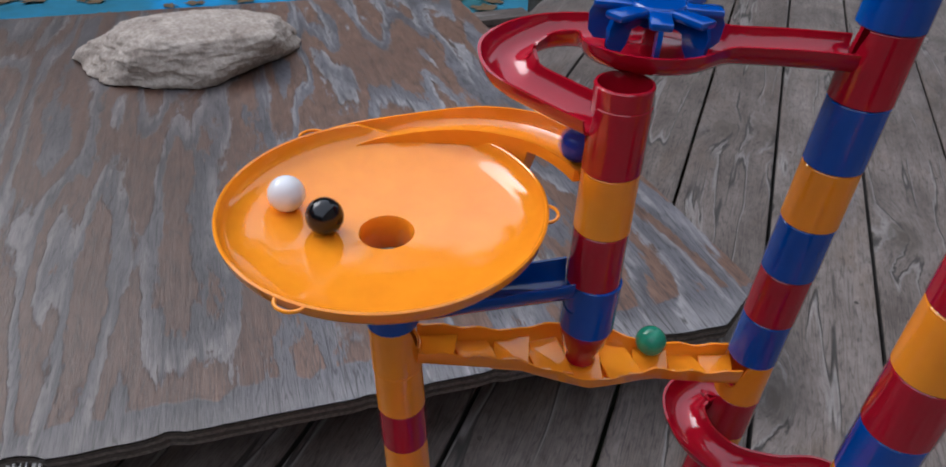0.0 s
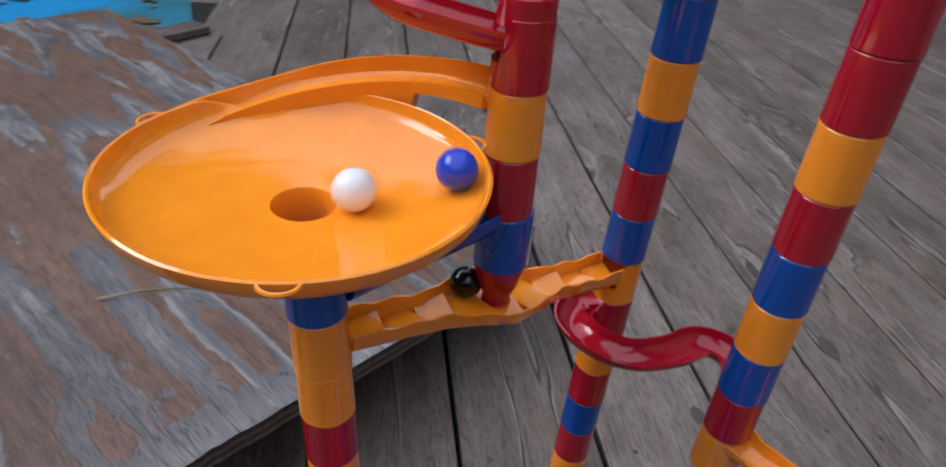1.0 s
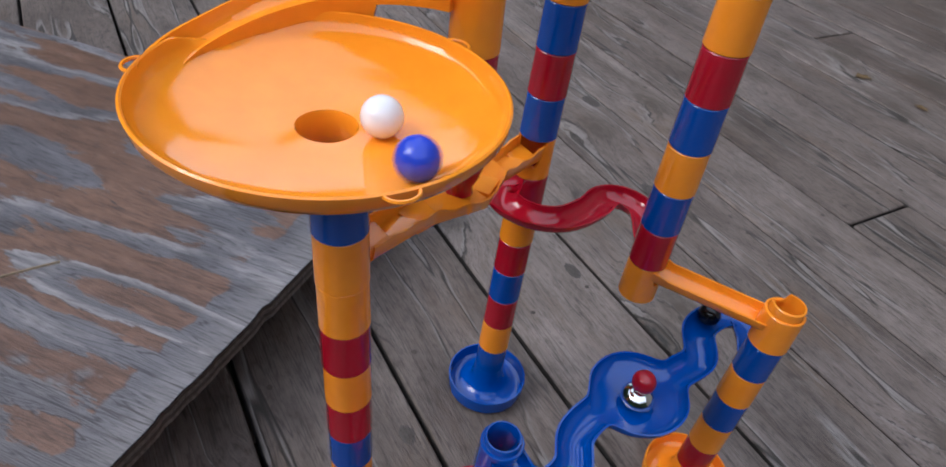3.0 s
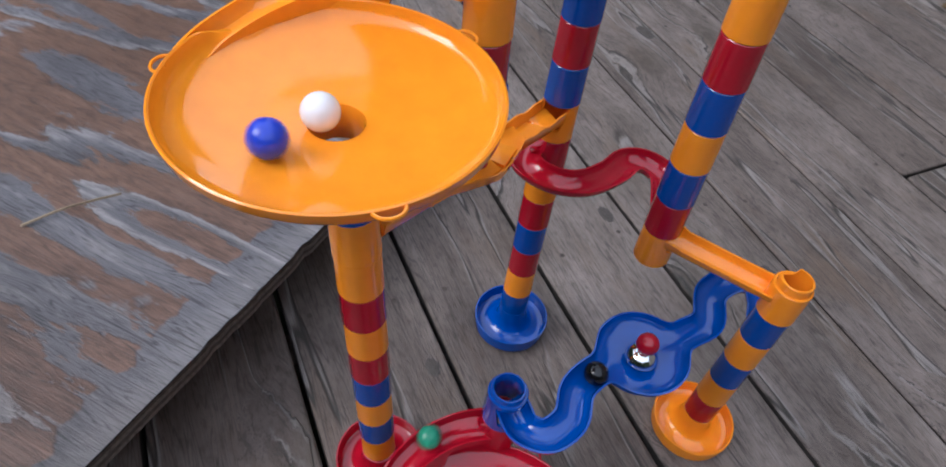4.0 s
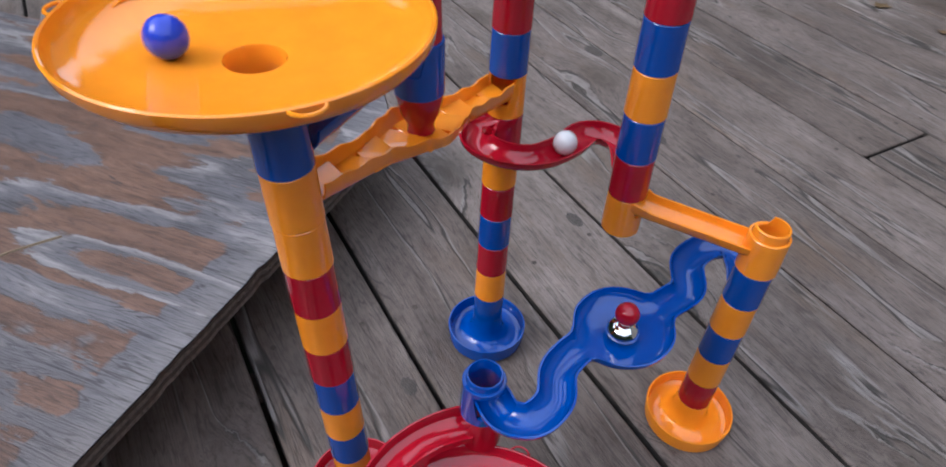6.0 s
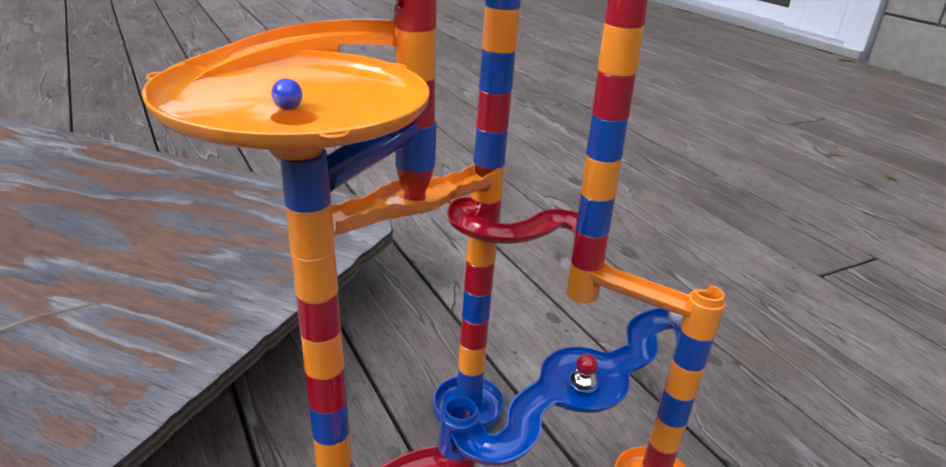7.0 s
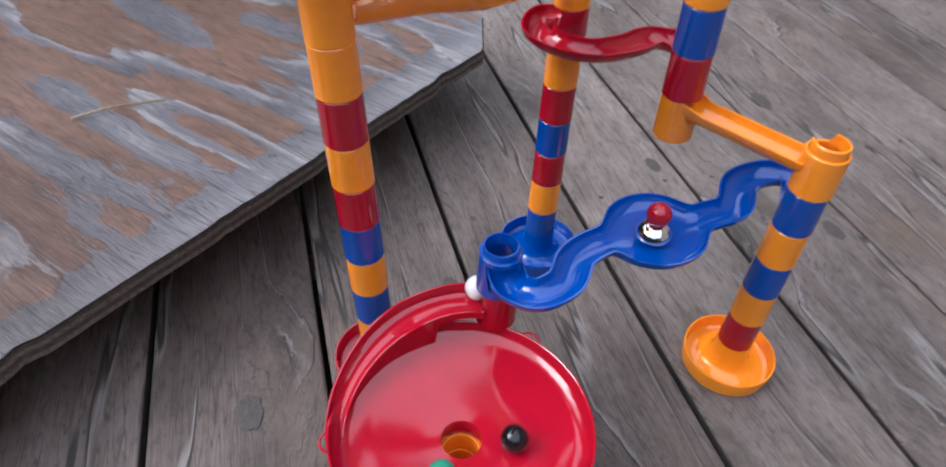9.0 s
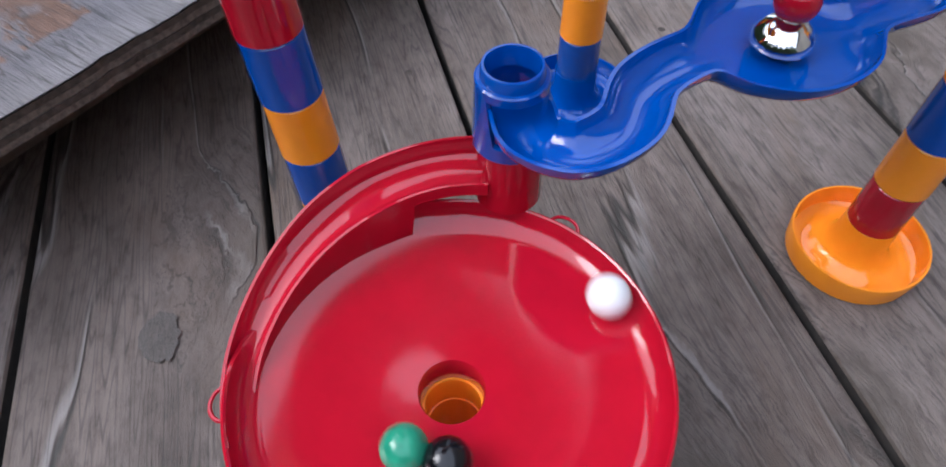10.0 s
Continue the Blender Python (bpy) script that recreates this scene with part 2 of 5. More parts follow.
    ck = mix(n, l, "MULTIPLY", 1.0, checks.outputs[0], ramp(n, l, wide.outputs[0], [(0.47, off), (0.52, (0.85, 0.85, 0.85))]).outputs[0])
    c3c = mix(n, l, "MIX", ck.outputs[0], c3b.outputs[0], (0.035, 0.03, 0.028))
    c4 = mix(n, l, "MULTIPLY", 0.7, c3c.outputs[0], ramp(n, l, wide.outputs[0], [(0.3, (0.62, 0.61, 0.62)), (0.62, (1.05, 1.05, 1.05))]).outputs[0])
    # browner and darker towards the sheet's south end, with a ragged border
    far = n.new("ShaderNodeMapRange")
    far.inputs["From Min"].default_value, far.inputs["From Max"].default_value = -0.34, -0.66
    l.new(sep.outputs[1], far.inputs["Value"])
    south = mix(n, l, "ADD", 1.0, far.outputs[0], mix(n, l, "SUBTRACT", 1.0, patch.outputs[0], (0.5, 0.5, 0.5)).outputs[0])
    south_tone = ramp(n, l, south.outputs[0], [(0.25, (1.04, 0.99, 0.94)), (0.75, (0.57, 0.49, 0.44))])
    c5 = mix(n, l, "MULTIPLY", 1.0, c4.outputs[0], south_tone.outputs[0])
    l.new(c5.outputs[0], s.inputs["Base Color"])
    s.inputs["Roughness"].default_value = 0.36
    h = mix(n, l, "ADD", 0.8, lines.outputs[0], fine.outputs[0])
    h2 = mix(n, l, "ADD", 0.4, h.outputs[0], mask.outputs[0])
    bump(n, l, h2.outputs[0], 0.6, 0.0011, s)
    return m


DECK = deck_material()
# near-black board sides: the shade inside the gaps is put into their colour
BOARD_SIDE = simple("gap_shade_board_sides", (0.035, 0.030, 0.026), 0.9, 0, 90, 0.4)
PLY = ply_material()
PLY_EDGE = simple("plywood_edge_layers", (0.065, 0.052, 0.042), 0.85, 0, 200, 0.5)
PLY_CORE = simple("plywood_core_layers", (0.14, 0.115, 0.095), 0.85, 0, 260, 0.5)
DARK_WOOD = simple("shaded_framing_wood", (0.12, 0.09, 0.07), 0.85, 0, 80, 0.3)


# ---- mesh helpers ----
def part(name, bm, mat, parent=None, label="", smooth=True):
    me = bpy.data.meshes.new(name)
    bmesh.ops.recalc_face_normals(bm, faces=bm.faces)
    bm.to_mesh(me)
    bm.free()
    me.materials.append(mat)
    if smooth:
        for p in me.polygons:
            p.use_smooth = True
        me.set_sharp_from_angle(angle=radians(38))
    ob = new(name, me)
    if parent is not None:
        ob.parent = parent
    return tagged(ob, label)


def empty(name, m, label, category, group=""):
    e = new(name)
    e.empty_display_size = 0.01
    e.matrix_world = m
    return tagged(e, label, category, group)


def lathe(profile, n=48, bm=None, centre=(0, 0, 0), closed=True):
    """Turn a loop of (radius, height) round the z axis."""
    bm = bm or bmesh.new()
    rings = []
    for r, z in profile:
        if r < 1e-6:
            rings.append([bm.verts.new((centre[0], centre[1], centre[2] + z))])
        else:
            rings.append([bm.verts.new((centre[0] + r * math.cos(a), centre[1] + r * math.sin(a), centre[2] + z))
                          for a in (2 * math.pi * i / n for i in range(n))])
    pairs = list(zip(rings, rings[1:])) + ([(rings[-1], rings[0])] if closed else [])
    for a, b in pairs:
        if len(a) == 1 and len(b) == 1:
            continue
        for i in range(n):
            j = (i + 1) % n
            if len(a) == 1:
                bm.faces.new((a[0], b[i], b[j]))
            elif len(b) == 1:
                bm.faces.new((a[i], a[j], b[0]))
            else:
                bm.faces.new((a[i], a[j], b[j], b[i]))
    return bm


def loft(sections, bm=None, loop=True, caps=True):
    """Skin a row of equal-length closed sections."""
    bm = bm or bmesh.new()
    rows = [[bm.verts.new(p) for p in s] for s in sections]
    k = len(rows[0])
    for a, b in zip(rows, rows[1:]):
        for i in range(k if loop else k - 1):
            j = (i + 1) % k
            bm.faces.new((a[i], a[j], b[j], b[i]))
    if caps:
        bm.faces.new(rows[0])
        bm.faces.new(list(reversed(rows[-1])))
    return bm


def glide(points, n):
    """Catmull-Rom through the points, n steps a span."""
    p = [Vector(q) for q in points]
    p = [2 * p[0] - p[1]] + p + [2 * p[-1] - p[-2]]
    out = []
    for i in range(1, len(p) - 2):
        a, b, c, d = p[i - 1:i + 3]
        for k in range(n):
            u = k / n
            out.append(0.5 * (2 * b + (c - a) * u + (2 * a - 5 * b + 4 * c - d) * u * u + (3 * b - a - 3 * c + d) * u ** 3))
    out.append(p[-2])
    return out


def channel(path, half, depth, wall=0.0016, bm=None, round_floor=True):
    """An open gutter along path (its floor line). half and depth are numbers or functions of 0..1."""
    sections = []
    n = len(path)
    for i, p in enumerate(path):
        u = i / (n - 1)
        w = half(u) if callable(half) else half
        d = depth(u) if callable(depth) else depth
        t = (path[min(i + 1, n - 1)] - path[max(i - 1, 0)])
        side = Vector((t.y, -t.x, 0)).normalized()
        up = Vector((0, 0, 1))
        sec = []
        steps = 10
        for k in range(steps + 1):
            a = math.pi * k / steps
            x, y = -math.cos(a), math.sin(a)
            if not round_floor:
                x = max(-1, min(1, x * 1.35))
            f = 1 - y if round_floor else (1 - min(1, y * 1.6))
            flat = max(0.0, w - 0.0125)
            sx = x * (w - flat) + (flat if x > 0.02 else -flat if x < -0.02 else 0)
            sec.append(p + side * sx + up * (d * f))
        outer = []
        for k in range(steps + 1):
            a = math.pi * (steps - k) / steps
            x, y = -math.cos(a), math.sin(a)
            if not round_floor:
                x = max(-1, min(1, x * 1.35))
            f = 1 - y if round_floor else (1 - min(1, y * 1.6))
            flat = max(0.0, w - 0.0125)
            sx = x * (w - flat + wall) + (flat if x > 0.02 else -flat if x < -0.02 else 0)
            outer.append(p + side * sx + up * (d * f - wall * y))
        sections.append(sec + outer)
    return loft(sections, bm)


def sphere(r, bm=None, centre=(0, 0, 0), n=32):
    prof = [(r * math.sin(math.pi * i / 16), -r * math.cos(math.pi * i / 16)) for i in range(17)]
    prof[0], prof[-1] = (0, -r), (0, r)
    return lathe(prof, n, bm, centre, closed=False)


def box(bm, lo, hi, bevel=0.0):
    made = bmesh.ops.create_cube(bm, size=1.0)["verts"]
    for v in made:
        v.co = Vector([lo[i] + (v.co[i] + 0.5) * (hi[i] - lo[i]) for i in range(3)])
    if bevel:
        edges = list({e for v in made for e in v.link_edges})
        bmesh.ops.bevel(bm, geom=edges, offset=bevel, segments=2, affect="EDGES", profile=0.5)
    return bm


# ---- the deck, the plywood sheet, the pool and the house ----
ALONG = Matrix.Rotation(radians(134.3), 4, "Z")      # boards run this way
BOARD, GAP = 0.1470, 0.0050
GROUND = -0.022
rng = random.Random(5)


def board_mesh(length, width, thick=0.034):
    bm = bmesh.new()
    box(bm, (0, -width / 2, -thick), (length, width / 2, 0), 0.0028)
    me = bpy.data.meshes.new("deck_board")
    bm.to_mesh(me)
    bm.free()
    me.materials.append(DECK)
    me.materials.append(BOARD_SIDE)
    # side faces take the colour that carries the gap shade
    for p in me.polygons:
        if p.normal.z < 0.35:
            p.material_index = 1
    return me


deck = tagged(new("floor"), "weathered grey wooden deck of long boards with dark gaps", "deck", kind="structure")
# (offset of the board's middle across the deck, start and end along it)
HOUSE = 2.36
rows = []
k = 0
while True:
    mid = -0.4140 + BOARD * (k - 14)
    k += 1
    if mid > HOUSE - 0.07:
        break
    rows.append(mid)
meshes = {}
for i, mid in enumerate(rows):
    # along the boards: 0 at the foot of the line through the origin
    spans = [(-4.2, 4.6)]
    skew = mid < -0.35
    if skew:
        spans = [(-4.2, 1.825 + 1.025 * mid)]      # the boards stop at the pool's straight rim
    if abs(mid - 0.903) < 0.05:
        spans = [(-4.2, 0.132), (0.137, 4.6)]
    elif i % 5 == 2 and mid > 0.9:
        cut = rng.uniform(-2.5, 2.0)
        spans = [(-4.2, cut), (cut + 0.005, 4.6)]
    for a, b in spans:
        key = (round(b - a, 3), skew)
        if key not in meshes:
            meshes[key] = board_mesh(b - a, BOARD - GAP)
            if skew:
                for v in meshes[key].vertices:
                    if v.co.x > 1:
                        v.co.x -= v.co.y
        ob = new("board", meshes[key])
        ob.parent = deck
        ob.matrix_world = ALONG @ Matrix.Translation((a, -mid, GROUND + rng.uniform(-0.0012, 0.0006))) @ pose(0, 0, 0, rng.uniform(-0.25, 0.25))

# the ripped half board that edges the pool beyond the rim
ob = new("board", board_mesh(3.2, 0.064))
ob.parent = deck
ob.matrix_world = ALONG @ Matrix.Translation((1.40, 0.366, GROUND - 0.0004))

# nail heads, two to a board over each joist
bm = bmesh.new()
for mid in rows:
    for j in range(-9, 11):
        s = j * 0.41 + 0.17
        if mid < -0.35 and s > 1.79 + mid:
            continue
        for side in (-0.045, 0.045):
            c = ALONG @ Vector((s + rng.uniform(-0.012, 0.012), -mid + side + rng.uniform(-0.006, 0.006), GROUND + 0.0006))
            bmesh.ops.create_circle(bm, cap_ends=True, segments=8, radius=0.0032, matrix=Matrix.Translation(c))
tagged(part("nail_heads", bm, simple("rusty_nail_steel", (0.09, 0.075, 0.065), 0.6, 0.5, 300, 0.3), smooth=False),
       "dull nail heads in pairs across the deck boards", "nails", kind="stuff")

# large knots in the boards, each with a dark split heart
def knot_material():
    m, n, l, s = material("dark_wood_knot")
    tc = n.new("ShaderNodeTexCoord")
    v = tc.outputs["Object"]
    far = n.new("ShaderNodeVectorMath")
    far.operation = "LENGTH"
    rag = noise_node(n, l, v, 2.6, 5, 0.7)
    wob = n.new("ShaderNodeVectorMath")
    wob.operation = "MULTIPLY_ADD"
    l.new(rag.outputs["Color"], wob.inputs[0])
    wob.inputs[1].default_value = (0.55, 0.55, 0.0)
    l.new(v, wob.inputs[2])
    off = n.new("ShaderNodeVectorMath")
    off.inputs[1].default_value = (-0.275, -0.275, 0.0)
    l.new(wob.outputs[0], off.inputs[0])
    l.new(off.outputs[0], far.inputs[0])
    c = ramp(n, l, far.outputs["Value"], [(0.0, (0.010, 0.008, 0.006)), (0.12, (0.045, 0.034, 0.027)), (0.20, (0.014, 0.011, 0.009)), (0.34, (0.075, 0.060, 0.050)), (0.44, (0.040, 0.033, 0.028)), (0.66, (0.088, 0.075, 0.066)), (0.90, (0.098, 0.086, 0.078))])
    split = noise_node(n, l, mapping(n, l, v, (1.2, 9.0, 1)).outputs[0], 1.0, 3, 0.6)
    c2 = mix(n, l, "MULTIPLY", 0.9, c.outputs[0], thin_lines(n, l, split.outputs[0], (0.42, 0.5, 0.58), 0.02, 0.15).outputs[0])
    l.new(c2.outputs[0], s.inputs["Base Color"])
    s.inputs["Roughness"].default_value, s.inputs["Specular IOR Level"].default_value = 0.7, 0.35
    bump(n, l, rag.outputs[0], 0.5, 0.0015, s)
    return m


KNOT = knot_material()
kr = random.Random(77)
for x, y, a, b in ((-0.066, -0.094, 0.017, 0.011), (0.005, 0.111, 0.011, 0.007), (0.080, 0.876, 0.021, 0.012), (0.205, 0.632, 0.020, 0.011), (0.328, 0.395, 0.016, 0.009), (0.119, 0.406, 0.014, 0.008)):
    bm = bmesh.new()
    ring = [bm.verts.new(((1 + kr.uniform(-0.13, 0.13)) * math.cos(q), (1 + kr.uniform(-0.13, 0.13)) * math.sin(q), 0)) for q in (2 * math.pi * i / 28 for i in range(28))]
    mid_v = bm.verts.new((0, 0, 0.9))
    for i in range(28):
        bm.faces.new((mid_v, ring[i], ring[(i + 1) % 28]))
    ob = part("knot", bm, KNOT, deck)
    ob.matrix_world = Matrix.Translation((x, y, GROUND + 0.0007)) @ ALONG @ Matrix.Diagonal((a, b, 0.001, 1))

# soil under the deck and lawn out to the horizon
bm = bmesh.new()
bmesh.ops.create_grid(bm, x_segments=24, y_segments=24, size=400)
for v in bm.verts:
    v.co.z = -0.9
tagged(part("ground", bm, simple("dark_soil_and_lawn", (0.035, 0.042, 0.022), 0.95, 0, 3, 0.4)), "dark soil and lawn below the raised deck", "ground", kind="structure")

# deck joists that carry the boards
bm = bmesh.new()
for j in range(-9, 11):
    s = j * 0.41 + 0.17
    box(bm, (s - 0.02, -2.6, -0.22), (s + 0.02, 0.5 if s > 1.3 else 0.6, -0.060))
joists = tagged(part("trim", bm, DARK_WOOD, smooth=False), "dark timber joists under the deck", "joists", kind="structure")
joists.matrix_world = ALONG

# pool: water, blue liner wall, rim boards
def pool():
    m, n, l, s = material("pool_water")
    tc = n.new("ShaderNodeTexCoord")
    w = noise_node(n, l, tc.outputs["Object"], 5, 3)
    # teal and bright blue patches: tree and sky reflections painted into the water colour
    deep = noise_node(n, l, tc.outputs["Object"], 2.2, 4, 0.6)
    c = ramp(n, l, deep.outputs[0], [(0.35, (0.05, 0.15, 0.17)), (0.52, (0.05, 0.22, 0.34)), (0.62, (0.04, 0.30, 0.62))])
    l.new(c.outputs[0], s.inputs["Base Color"])
    s.inputs["Roughness"].default_value, s.inputs["IOR"].default_value = 0.04, 1.33
    bump(n, l, w.outputs[0], 0.25, 0.01, s)
    bm = bmesh.new()
    # the pool lies past the straight rim and past the last long board
    pts = [(-1.280, -4.5), (-1.280, 0.728), (-3.400, 2.900), (-6.5, 2.900), (-6.5, -4.5)]
    f = bm.faces.new([bm.verts.new((x, y, -0.18)) for x, y in pts])
    bmesh.ops.triangulate(bm, faces=[f])
    tagged(part("water", bm, m, smooth=False), "blue pool water with floating leaves", "water", kind="structure")
    bm = bmesh.new()
    for (x0, y0), (x1, y1) in zip(pts, pts[1:] + pts[:1]):
        d = Vector((x1 - x0, y1 - y0, 0)).normalized()
        nrm = Vector((-d.y, d.x, 0)) * -0.02
        q = [Vector((x0, y0, -0.9)), Vector((x1, y1, -0.9)), Vector((x1, y1, -0.062)), Vector((x0, y0, -0.062))]
        a = [bm.verts.new(p) for p in q]
        b = [bm.verts.new(p + nrm) for p in q]
        bm.faces.new(a)
        bm.faces.new(b[::-1])
        for i in range(4):
            bm.faces.new((a[i], a[(i + 1) % 4], b[(i + 1) % 4], b[i]))
    tagged(part("wall_pool", bm, simple("blue_liner", (0.06, 0.24, 0.34), 0.4, 0, 8, 0.2), smooth=False), "pale blue vinyl wall of the pool", "pool wall", kind="structure")


pool()
rim_mesh = board_mesh(1.9, 0.062, 0.018)
for p in rim_mesh.polygons:
    p.material_index = 0
rim = tagged(new("pool_rim_board", rim_mesh), "worn grey rim board laid along the pool's edge", "board")
rim.matrix_world = pose(-1.275, -1.15, GROUND + 0.0190, 0, 0, 90)

# floating leaves on the water
leaf_mat = simple("dead_leaf", (0.12, 0.075, 0.03), 0.7, 0, 120, 0.4)


def leaf_mesh(seed, size):
    r = random.Random(seed)
    bm = bmesh.new()
    n = 14
    ring = []
    for i in range(n):
        a = 2 * math.pi * i / n
        rad = size * (0.45 + 0.55 * abs(math.cos(2.5 * a)) + r.uniform(-0.1, 0.1))
        ring.append(bm.verts.new((rad * math.cos(a), 0.7 * rad * math.sin(a), r.uniform(0, 0.12) * size)))
    mid = bm.verts.new((0, 0, 0))
    for i in range(n):
        bm.faces.new((mid, ring[i], ring[(i + 1) % n]))
    me = bpy.data.meshes.new("leaf")
    bm.to_mesh(me)
    bm.free()
    me.materials.append(leaf_mat)
    return me


leaf_meshes = [leaf_mesh(i, 1.0) for i in range(5)]
lr = random.Random(21)
for i in range(210):
    x, y = lr.uniform(-2.9, -1.33), lr.uniform(-1.3, 1.3)
    if 0.7157 * x + 0.6984 * y > -0.44:
        continue
    ob = tagged(new("leaf", leaf_meshes[i % 5]), "curled brown leaf floating on the pool water", "leaf", "leaves on the water")
    k = lr.uniform(0.016, 0.055)
    ob.matrix_world = pose(x, y, -0.177, 0, 0, lr.uniform(0, 360)) @ Matrix.Diagonal((k, k, k, 1))
for x, y, k in ((0.625, 1.286, 0.022), (0.725, 1.187, 0.017), (0.845, 2.370, 0.04), (0.993, 2.271, 0.03), (0.906, 2.295, 0.022)):
    ob = tagged(new("leaf", leaf_meshes[int(k * 999) % 5]), "dry brown leaf lying on the deck boards", "leaf", "leaves on the deck")
    ob.matrix_world = pose(x, y, GROUND + 0.002, 0, 0, k * 9000) @ Matrix.Diagonal((k, k, k, 1))

# the weathered plywood sheet on hidden runners
sheet = empty("plywood_sheet", pose(-0.1277, 0.440, 0.0, 0, 0, -5.4), "weathered grey and brown plywood sheet raised on runners over the deck", "plywood")
bm = bmesh.new()
PLY_TOP, PLY_THICK = 0.0706, 0.019
nr = random.Random(9)
outline = []
corners = [(0.018, -0.043), (-0.030, 0.029), (-1.14, -0.020), (-1.14, -1.25), (-0.020, -1.25)]
for (x0, y0), (x1, y1) in zip(corners, corners[1:] + corners[:1]):
    for i in range(150):
        u = i / 150
        chip = 0.0014 * noise.noise((x0 * 9 + u * 40, y0 * 7 + u * 31, 3.0)) + (0.004 * max(0, noise.noise((u * 90, x0 * 3, y0 * 5)) - 0.2))
        if x0 == -0.020:
            y = y0 + (y1 - y0) * u
            chip += sum(k * max(0.0, 1 - abs(y - c) / w) ** 0.6 for c, w, k in ((-0.738, 0.026, 0.011), (-0.612, 0.012, 0.004), (-0.31, 0.009, 0.003), (-0.12, 0.02, 0.003)))
        d = Vector((-(y1 - y0), x1 - x0)).normalized() * chip
        outline.append((x0 + (x1 - x0) * u + d.x, y0 + (y1 - y0) * u + d.y))
top = [bm.verts.new((x, y, PLY_TOP)) for x, y in outline]
bot = [bm.verts.new((x, y, PLY_TOP - PLY_THICK)) for x, y in outline]
bm.faces.new(top)
bm.faces.new(bot[::-1])
face = part("panel", bm, PLY, sheet, smooth=False)
for layer in range(4):
    bm = bmesh.new()
    z1 = PLY_TOP - 0.0008 - layer * 0.0047
    grow = 0.0006 if layer % 2 else -0.0008
    ring_a = [bm.verts.new((x * (1 + 0.0), y, z1)) for x, y in outline]
    ring_b = [bm.verts.new((x, y, z1 - 0.0045)) for x, y in outline]
    cx, cy = -0.6, -0.6
    for ring in (ring_a, ring_b):
        for v in ring:
            v.co.x += math.copysign(grow, v.co.x - cx)
            v.co.y += math.copysign(grow, v.co.y - cy)
    n = len(outline)
    for i in range(n):
        bm.faces.new((ring_a[i], ring_a[(i + 1) % n], ring_b[(i + 1) % n], ring_b[i]))
    part("veneer", bm, PLY_EDGE if layer % 2 == 0 else PLY_CORE, sheet, smooth=False)
for x in (-0.13, -0.55, -0.95):
    bm = bmesh.new()
    box(bm, (x - 0.045, -1.2, GROUND + 0.0008), (x + 0.045, -0.06, PLY_TOP - PLY_THICK - 0.0005), 0.002)
    part("runner", bm, DARK_WOOD, sheet, smooth=False)

# splinters left standing in the broken notch of the edge
sr = random.Random(14)
for i in range(9):
    bm = bmesh.new()
    y = -0.76 + i * 0.0052
    ln = sr.uniform(0.006, 0.016)
    box(bm, (-0.013, y, PLY_TOP - 0.012 - sr.uniform(0, 0.003)), (-0.013 + ln, y + sr.uniform(0.0015, 0.0035), PLY_TOP - 0.007 - sr.uniform(0, 0.003)), 0.0006)
    part("splinter", bm, simple("pale_torn_fibre", (0.42, 0.39, 0.36), 0.85, 0, 400, 0.3) if i == 0 else bpy.data.materials["pale_torn_fibre"], sheet, smooth=False)

# twig on the sheet
bm = bmesh.new()
tw = glide([(-0.3958, 0.0389, 0.0735), (-0.3772, 0.0686, 0.076), (-0.3620, 0.0918, 0.074), (-0.3437, 0.1129, 0.0735)], 6)
loft([[p + Vector((0.0012 * math.cos(a) * (1.2 - i / 18), 0.0008 * math.sin(a), 0.0012 * math.sin(a))) for a in (k * math.pi / 3 for k in range(6))] for i, p in enumerate(tw)], bm)
tagged(part("twig", bm, simple("dry_twig", (0.3, 0.23, 0.15), 0.8, 0, 200, 0.3)), "thin dry straw-coloured twig lying on the plywood", "twig")


